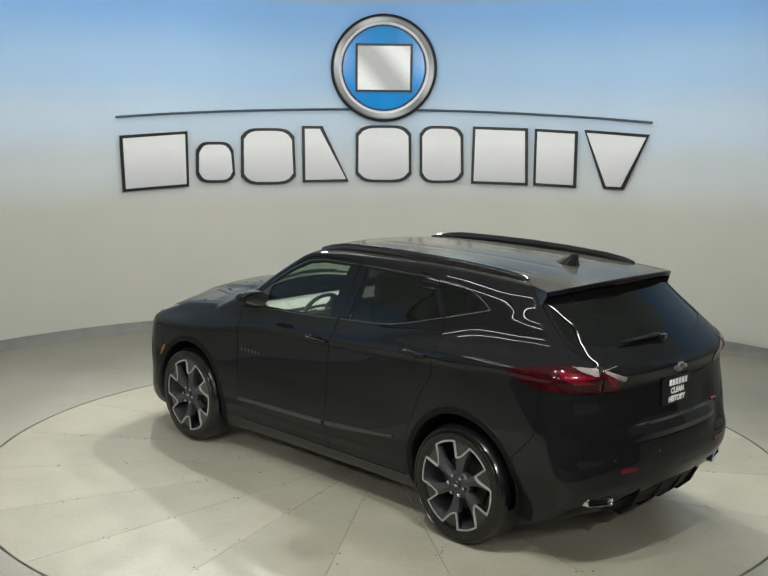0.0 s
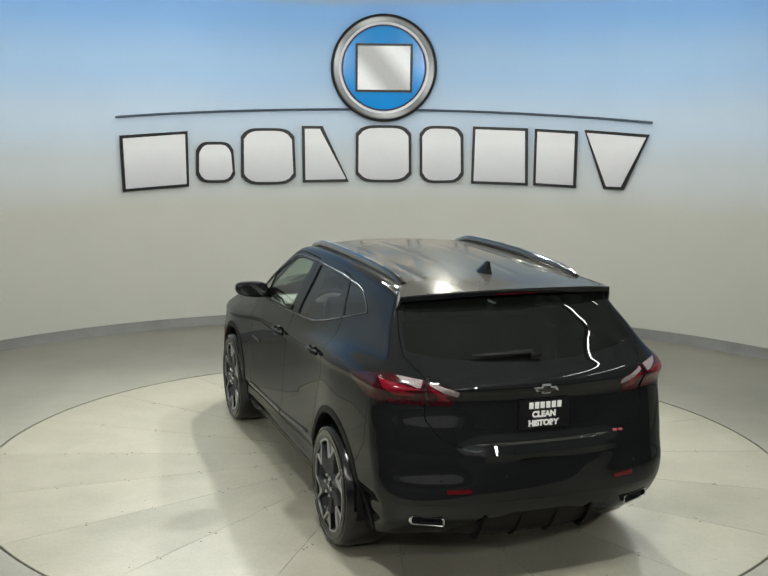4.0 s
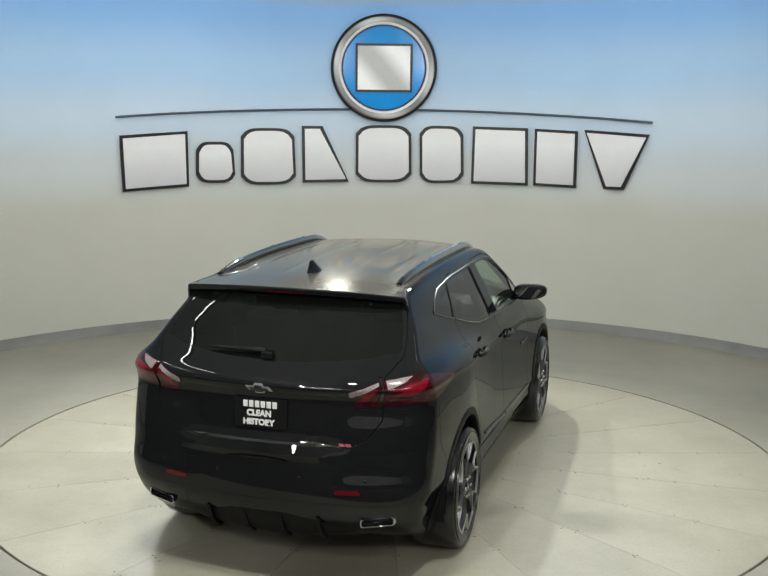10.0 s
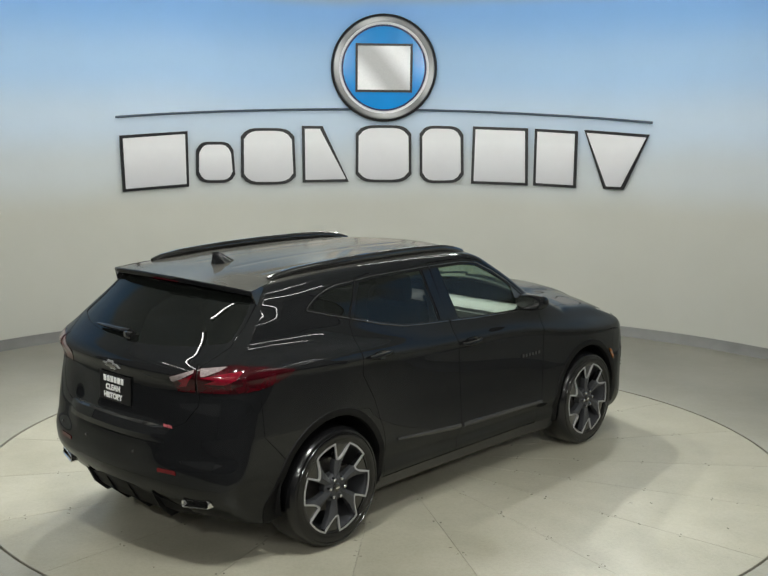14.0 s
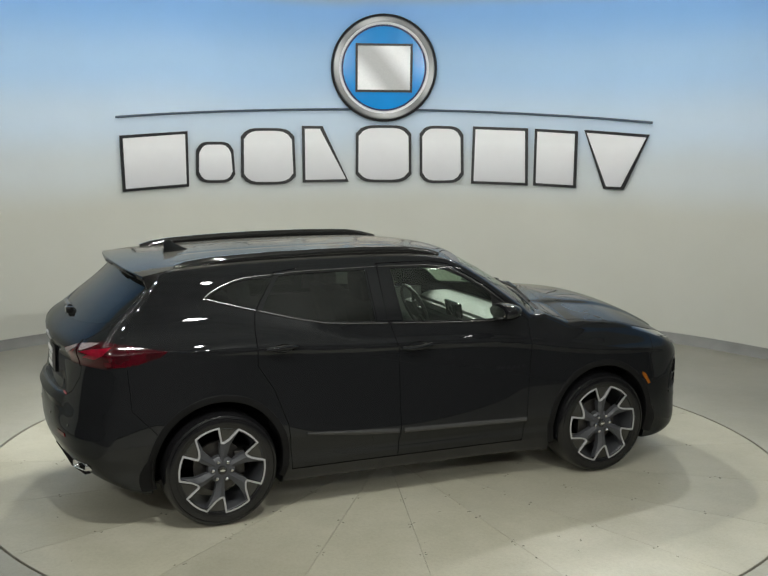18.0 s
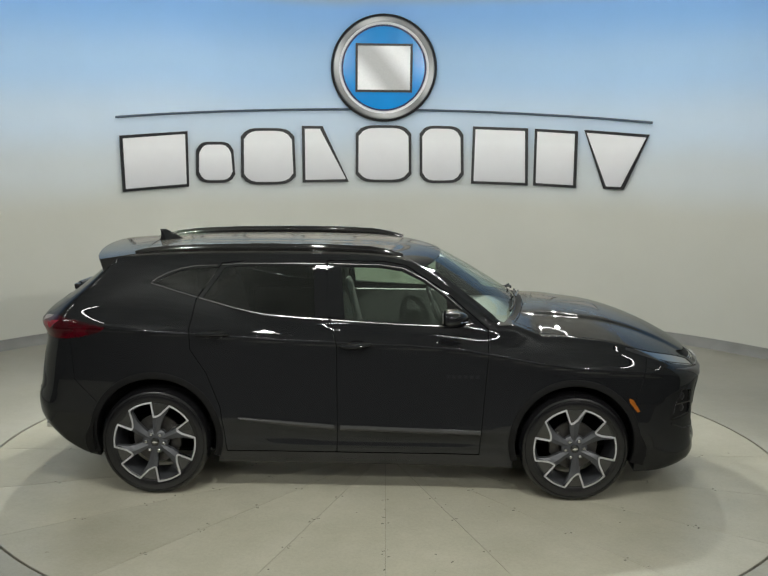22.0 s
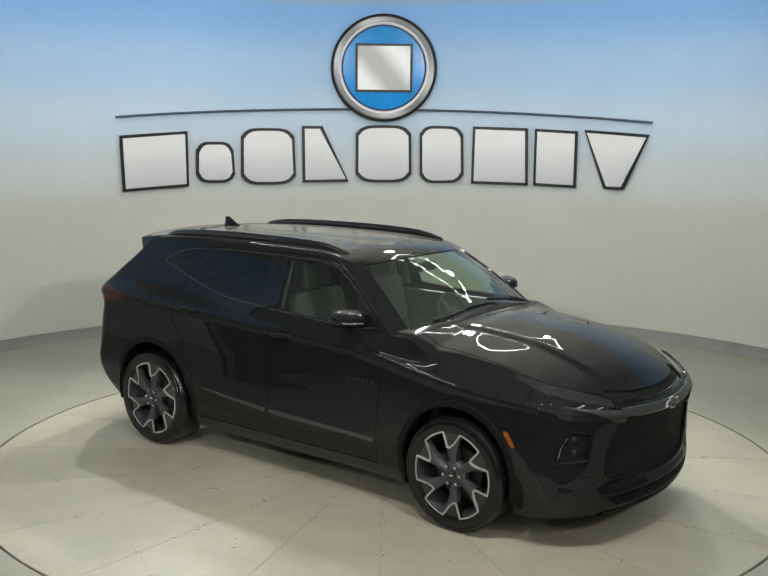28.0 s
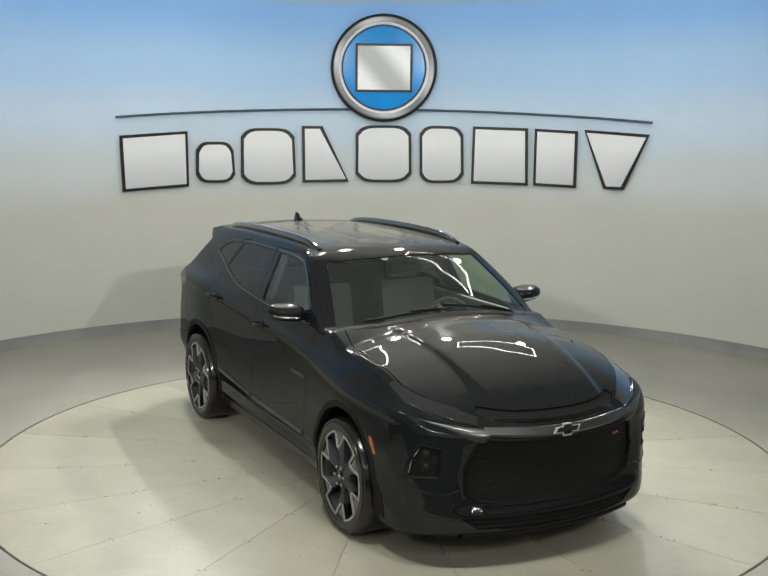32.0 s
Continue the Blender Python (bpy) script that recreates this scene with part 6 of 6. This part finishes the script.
def build_cabin(car):
    def seat(x, y, wide, group_label):
        st = new("seat")
        st.parent = car
        st["label"] = group_label
        part("cushion", box((x, y, 0.72), (0.52, wide, 0.17), 0.05), M["seat"], st)
        part("backrest", box((x - 0.27, y, 1.02), (0.15, wide * 0.96, 0.58), 0.055, pose(0, 0, 0, 0, -14, 0)), M["seat"], st)
        for k in ([0] if wide < 0.8 else [-0.40, 0.40]):
            part("headrest", box((x - 0.355, y + k, 1.40), (0.11, 0.27, 0.19), 0.045, pose(0, 0, 0, 0, -10, 0)), M["seat"], st)
    seat(0.10, 0.37, 0.52, "dark leather front seat")
    seat(0.10, -0.37, 0.52, "dark leather front seat")
    seat(-0.80, 0.0, 1.30, "dark leather rear bench")
    # dashboard with a curved brow
    bm = bmesh.new()
    prof = [(1.16, 1.10), (0.98, 1.145), (0.78, 1.14), (0.70, 1.10), (0.68, 1.02), (0.76, 0.92), (0.80, 0.60), (1.16, 0.60)]
    lo = [bm.verts.new((x, -0.70, z)) for x, z in prof]
    hi = [bm.verts.new((x, 0.70, z)) for x, z in prof]
    for i in range(len(prof)):
        j = (i + 1) % len(prof)
        bm.faces.new((lo[i], lo[j], hi[j], hi[i]))
    bm.faces.new(lo[::-1])
    bm.faces.new(hi)
    bmesh.ops.recalc_face_normals(bm, faces=bm.faces)
    bmesh.ops.bevel(bm, geom=bm.edges[:], offset=0.02, segments=2, affect="EDGES")
    part("dashboard", bm, M["dash"], car, "dark soft-touch dashboard")
    part("screen", box((0.685, 0.0, 1.10), (0.02, 0.26, 0.14), 0.008, pose(0, 0, 0, 0, -12, 0)), M["gloss"], car, "dark centre screen")
    sw = new("steering_wheel")
    sw.parent = car
    sw["label"] = "black leather steering wheel"
    sw.matrix_basis = pose(0.52, 0.37, 1.075, 0, 66, 0)
    bm = bmesh.new()
    add_lathe(bm, [(0.185 + 0.016 * math.cos(a), 0.016 * math.sin(a)) for a in [2 * math.pi * k / 10 for k in range(10)]], 40, "z", close=True)
    part("wheel_rim", bm, M["seat"], sw)
    part("airbag_hub", box((0, 0, -0.01), (0.14, 0.15, 0.05), 0.02), M["dash"], sw)
    for a in (0, 120, 240):
        part("wheel_spoke", box((0, 0, 0), (0.035, 0.34 if a == 0 else 0.18, 0.018), 0.006, pose(0, 0, 0, 0, 0, a) @ pose(0, 0.0 if a == 0 else 0.09, 0)), M["dash"], sw)
    part("interior_mirror", box((0.50, 0.0, 1.50), (0.03, 0.25, 0.065), 0.012), M["gloss"], car, "black interior mirror")
    part("mirror_stem", tube([(0.50, 0, 1.52), (0.53, 0, 1.565)], 0.012), M["gloss"], car)
    part("headliner", box((-0.65, 0, 1.605), (1.9, 1.08, 0.02), 0.008), M["liner"], car, "grey cloth headliner")
    part("cabin_floor", box((-0.35, 0, 0.42), (2.9, 1.5, 0.05), 0.01), M["inner"], car)
    part("load_floor", box((-1.75, 0, 0.86), (0.9, 1.2, 0.04), 0.01), M["inner"], car)
    part("bulkhead", box((1.18, 0, 0.75), (0.04, 1.4, 0.7), 0.01), M["inner"], car)
    for s in (1, -1):
        part("door_card", box((-0.1, s * 0.80, 0.86), (1.75, 0.05, 0.62), 0.02), M["dash"], car, "dark door lining")
        part("pillar_lining", box((-0.25, s * 0.705, 1.40), (0.10, 0.04, 0.40), 0.01, pose(0, 0, 0, -s * -20, 0, 0)), M["dash"], car)


def build_car():
    car = thing("car", "gloss black mid-size sport utility car on the turntable", "car")
    body, tailgate, rear_bumper, front_bumper, doors = build_skin(car)
    build_wheels(car)
    build_side_trim(car, doors)
    build_rear(car, tailgate, rear_bumper)
    build_front(car, front_bumper)
    build_cabin(car)
    return car


car = build_car()

# ---------------------------------------------------------------- the sign on the wall


def wall_point(deg, z, r):
    a = radians(deg)
    return Vector((r * math.sin(a), r * math.cos(a), z))


def wall_plate(corners, r_front, r_back, n=10, round_off=0.0):
    """A plate that follows the curved wall; corners as (degrees, height): top left, top right, bottom right, bottom left."""
    tl, tr, br, bl = corners
    bm = bmesh.new()
    grid = {}
    for layer, r in enumerate((r_front, r_back)):
        for i in range(n + 1):
            t = i / n
            for j in range(3):
                v = j / 2
                a = (tl[0] + (tr[0] - tl[0]) * t) * (1 - v) + (bl[0] + (br[0] - bl[0]) * t) * v
                z = (tl[1] + (tr[1] - tl[1]) * t) * (1 - v) + (bl[1] + (br[1] - bl[1]) * t) * v
                if round_off:
                    e = abs(2 * t - 1) ** 5
                    z += round_off * e * (1 if v > 0.6 else -1 if v < 0.4 else 0)
                grid[layer, i, j] = bm.verts.new(wall_point(a, z, r))
    for i in range(n):
        for j in range(2):
            bm.faces.new([grid[0, i, j], grid[0, i + 1, j], grid[0, i + 1, j + 1], grid[0, i, j + 1]])
            bm.faces.new([grid[1, i, j], grid[1, i, j + 1], grid[1, i + 1, j + 1], grid[1, i + 1, j]])
        for j in (0, 2):
            bm.faces.new([grid[0, i, j], grid[0, i + 1, j], grid[1, i + 1, j], grid[1, i, j]])
    for j in range(2):
        for i in (0, n):
            bm.faces.new([grid[0, i, j], grid[0, i, j + 1], grid[1, i, j + 1], grid[1, i, j]])
    bmesh.ops.recalc_face_normals(bm, faces=bm.faces)
    return bm


def shrink(corners, da, dz):
    (a, b), (c, d), (e, f), (g, h) = corners
    return [(a + da, b - dz), (c - da, d - dz), (e - da, f + dz), (g + da, h + dz)]


BLOCKS = [
    [(-35.2, 2.31), (-26.45, 2.36), (-26.35, 1.705), (-34.95, 1.665)], [(-25.35, 2.235), (-20.5, 2.235), (-20.3, 1.745), (-25.4, 1.745)],
    [(-19.5, 2.40), (-12.5, 2.40), (-12.3, 1.72), (-19.5, 1.715)], [(-11.5, 2.43), (-8.8, 2.43), (-5.3, 1.75), (-11.4, 1.74)],
    [(-4.4, 2.445), (2.9, 2.45), (3.0, 1.75), (-4.4, 1.745)], [(4.0, 2.45), (9.75, 2.445), (9.9, 1.755), (4.1, 1.742)],
    [(11.0, 2.447), (18.2, 2.434), (18.4, 1.745), (10.9, 1.749)], [(19.1, 2.43), (24.7, 2.41), (24.7, 1.736), (19.1, 1.747)],
    [(25.5, 2.427), (33.9, 2.386), (30.9, 1.739), (28.3, 1.739)],
]


def build_sign():
    for k, c in enumerate(BLOCKS):
        t = thing("sign_block", "white enamel sign block with a black edge on the wall", "sign", "blocks of the wall sign")
        soft = 0.10 if k in (1, 2, 4, 5) else 0.0
        part("backing", wall_plate(c, 5.345, 5.362, 12, soft), M["sign_edge"], t, "black backing edge", angle=30)
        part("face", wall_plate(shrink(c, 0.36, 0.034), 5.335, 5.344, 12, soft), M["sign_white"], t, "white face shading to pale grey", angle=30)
        mid = [(sum(p[0] for p in c) / 4, sum(p[1] for p in c) / 4)]
        for a, z in mid:
            part("stand_off", tube([wall_point(a, z, 5.36), wall_point(a, z, 5.402)], 0.02, 10), M["lamp_case"], t)
    line = thing("sign_line", "thin slate-blue arched line above the sign blocks", "sign")
    bm = bmesh.new()
    pts = [wall_point(a, 2.638 - 0.118 * ((a + 0.5) / 35.0) ** 2, 5.35) for a in np.linspace(-35.6, 34.2, 60)]
    add_tube(bm, pts, 0.014, 8)
    part("rail", bm, M["sign_line"], line)
    for a in (-30, -15, 15, 30):
        z = 2.638 - 0.118 * ((a + 0.5) / 35.0) ** 2
        part("stand_off", tube([wall_point(a, z, 5.35), wall_point(a, z, 5.402)], 0.008, 8), M["lamp_case"], line)
    e = thing("sign_emblem", "round sign emblem with metal ring and blue field", "sign")
    at = wall_point(-0.8, 3.135, 5.30)
    e.matrix_world = Matrix.Translation(at) @ pose(0, 0, 0, 90, 0, 0.8)
    part("edge", lathe([(0.0, -0.03), (0.640, -0.03), (0.645, 0.0), (0.622, 0.012), (0.60, 0.0), (0.0, 0.0)], 72, "z"), M["sign_edge"], e, "black outer edge")
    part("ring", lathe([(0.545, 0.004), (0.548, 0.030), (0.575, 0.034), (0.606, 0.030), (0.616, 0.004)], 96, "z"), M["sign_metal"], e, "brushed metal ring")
    part("bevel", lathe([(0.515, 0.010), (0.520, 0.020), (0.545, 0.030), (0.548, 0.004)], 96, "z"), M["sign_white"], e, "white bevelled inner ring")
    part("navy_line", lathe([(0.494, 0.004), (0.497, 0.014), (0.512, 0.014), (0.515, 0.004)], 96, "z"), M["sign_navy"], e, "thin navy line")
    part("field", lathe([(0.0, 0.024), (0.20, 0.020), (0.38, 0.013), (0.496, 0.006)], 96, "z"), M["sign_blue"], e, "glossy blue domed field")
    sq = [(-0.345, -0.29), (0.345, -0.29), (0.345, 0.29), (-0.345, 0.29)]
    part("block_edge", slab([(x, y, 0.0) for x, y in sq], (0, 0, 0.014), (0, 0, 0.030)), M["sign_edge"], e, "black block edge", smooth=False)
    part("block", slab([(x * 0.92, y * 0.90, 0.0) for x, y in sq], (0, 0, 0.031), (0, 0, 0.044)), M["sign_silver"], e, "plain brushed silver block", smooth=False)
    part("stand_off", tube([(0, 0, -0.03), (0, 0, -0.11)], 0.05, 12), M["lamp_case"], e)


build_sign()

# ---------------------------------------------------------------- the turntable


def build_table():
    """Twenty wedge plates round a hub, held by pairs of screws along each joint."""
    t = thing("turntable", "large round pale turntable of wedge plates set flush in the floor", "turntable")
    n, r0, gap = 8, 0.22, 0.0028
    rows = []
    bm = bmesh.new()
    for r in (r0, 0.9, 1.6, 2.3, R_TABLE - 0.006):
        half = radians(9.0) - gap / 2 / r
        rows.append([bm.verts.new((r * math.cos(half * (2 * i / n - 1)), r * math.sin(half * (2 * i / n - 1)), 0.0)) for i in range(n + 1)])
    for a, b in zip(rows, rows[1:]):
        for i in range(n):
            bm.faces.new((a[i], b[i], b[i + 1], a[i + 1]))
    edge = [e for e in bm.edges if e.is_boundary]
    down = bmesh.ops.extrude_edge_only(bm, edges=edge)
    for v in down["geom"]:
        if isinstance(v, bmesh.types.BMVert):
            v.co.z = -0.03
    bmesh.ops.recalc_face_normals(bm, faces=bm.faces)
    if sum(f.normal.z for f in bm.faces) < 0:
        bmesh.ops.reverse_faces(bm, faces=bm.faces)
    first = part("deck_plate", bm, M["table"], t, "pale worn wedge-shaped deck plate", smooth=False)
    first.matrix_basis = pose(0, 0, 0, 0, 0, 10.0)
    for k in range(1, 20):
        ob = new("deck_plate", first.data)
        ob.parent, ob["label"] = t, first["label"]
        ob.matrix_basis = pose(0, 0, 0, 0, 0, 10.0 + 18.0 * k)
    part("hub_plate", lathe([(0.0, 0.0), (r0 - 0.003, 0.0), (r0 - 0.003, -0.03)], 48, "z"), M["table"], t, "round centre plate", smooth=False)
    part("underlay", lathe([(0.0, -0.006), (R_TABLE - 0.01, -0.006), (R_TABLE - 0.01, -0.05)], 120, "z"), M["seam"], t, "dusty joint filler under the plates", smooth=False)
    part("rim_band", lathe([(R_TABLE - 0.0045, -0.03), (R_TABLE - 0.0045, 0.0), (R_TABLE, 0.0), (R_TABLE, -0.055)], 160, "z"), M["seam"], t, "thin worn metal rim", smooth=False)
    head = lathe([(0.0, 0.0006), (0.0058, 0.0006), (0.0068, 0.0002)], 10, "z")
    screw = part("screw", head, M["chip"], t)
    me = screw.data
    bpy.data.objects.remove(screw)
    rnd = random.Random(4)
    for k in range(20):
        for r in (1.03, 1.46, 1.97, 2.45):
            for s in (-1, 1):
                a = radians(1.0 + 18.0 * k) + s * 0.0175 / r * (1.0 + 0.15 * rnd.random())
                ob = new("screw", me)
                ob.parent = t
                rr = r + rnd.uniform(-0.02, 0.02)
                ob.matrix_basis = pose(rr * math.cos(a), rr * math.sin(a), 0.0, 0, 0, rnd.uniform(0, 60)) @ Matrix.Diagonal((rnd.uniform(0.8, 1.5), rnd.uniform(0.8, 1.2), 1, 1))
    # small chips and scuffs along the joints
    bm = bmesh.new()
    for _ in range(150):
        k, r = rnd.randrange(20), rnd.uniform(0.8, 2.95)
        a = radians(1.0 + 18.0 * k) + rnd.gauss(0, 0.012 if rnd.random() < 0.7 else 0.12) / 1.0
        c = Vector((r * math.cos(a), r * math.sin(a), 0.0007))
        rad, m = rnd.uniform(0.002, 0.007), rnd.randint(5, 8)
        stretch, turn = rnd.uniform(1.0, 3.0), rnd.uniform(0, 6.28)
        ring = []
        for i in range(m):
            w = 2 * math.pi * i / m
            q = rad * rnd.uniform(0.6, 1.2)
            x, y = q * stretch * math.cos(w), q * math.sin(w)
            ring.append(bm.verts.new(c + Vector((x * math.cos(turn) - y * math.sin(turn), x * math.sin(turn) + y * math.cos(turn), 0))))
        bm.faces.new(ring)
    bmesh.ops.recalc_face_normals(bm, faces=bm.faces)
    chips = part("deck_chips", bm, M["chip"], t, "small dark chips in the deck", smooth=False)
    chips["kind"] = "stuff"
    return t


table = build_table()

# ---------------------------------------------------------------- the turning table and the car on it
SET_X, SET_Y = -0.1316, -0.0342


def heading(t):
    return 134.575 - 6.1538 * t


def motions():
    times = [i * 0.5 for i in range(65)]
    walk(table, [(t, pose(0, 0, 0, 0, 0, heading(t))) for t in times])
    walk(car, [(t, pose(0, 0, 0, 0, 0, heading(t)) @ pose(SET_X, SET_Y, 0.0)) for t in times])


motions()
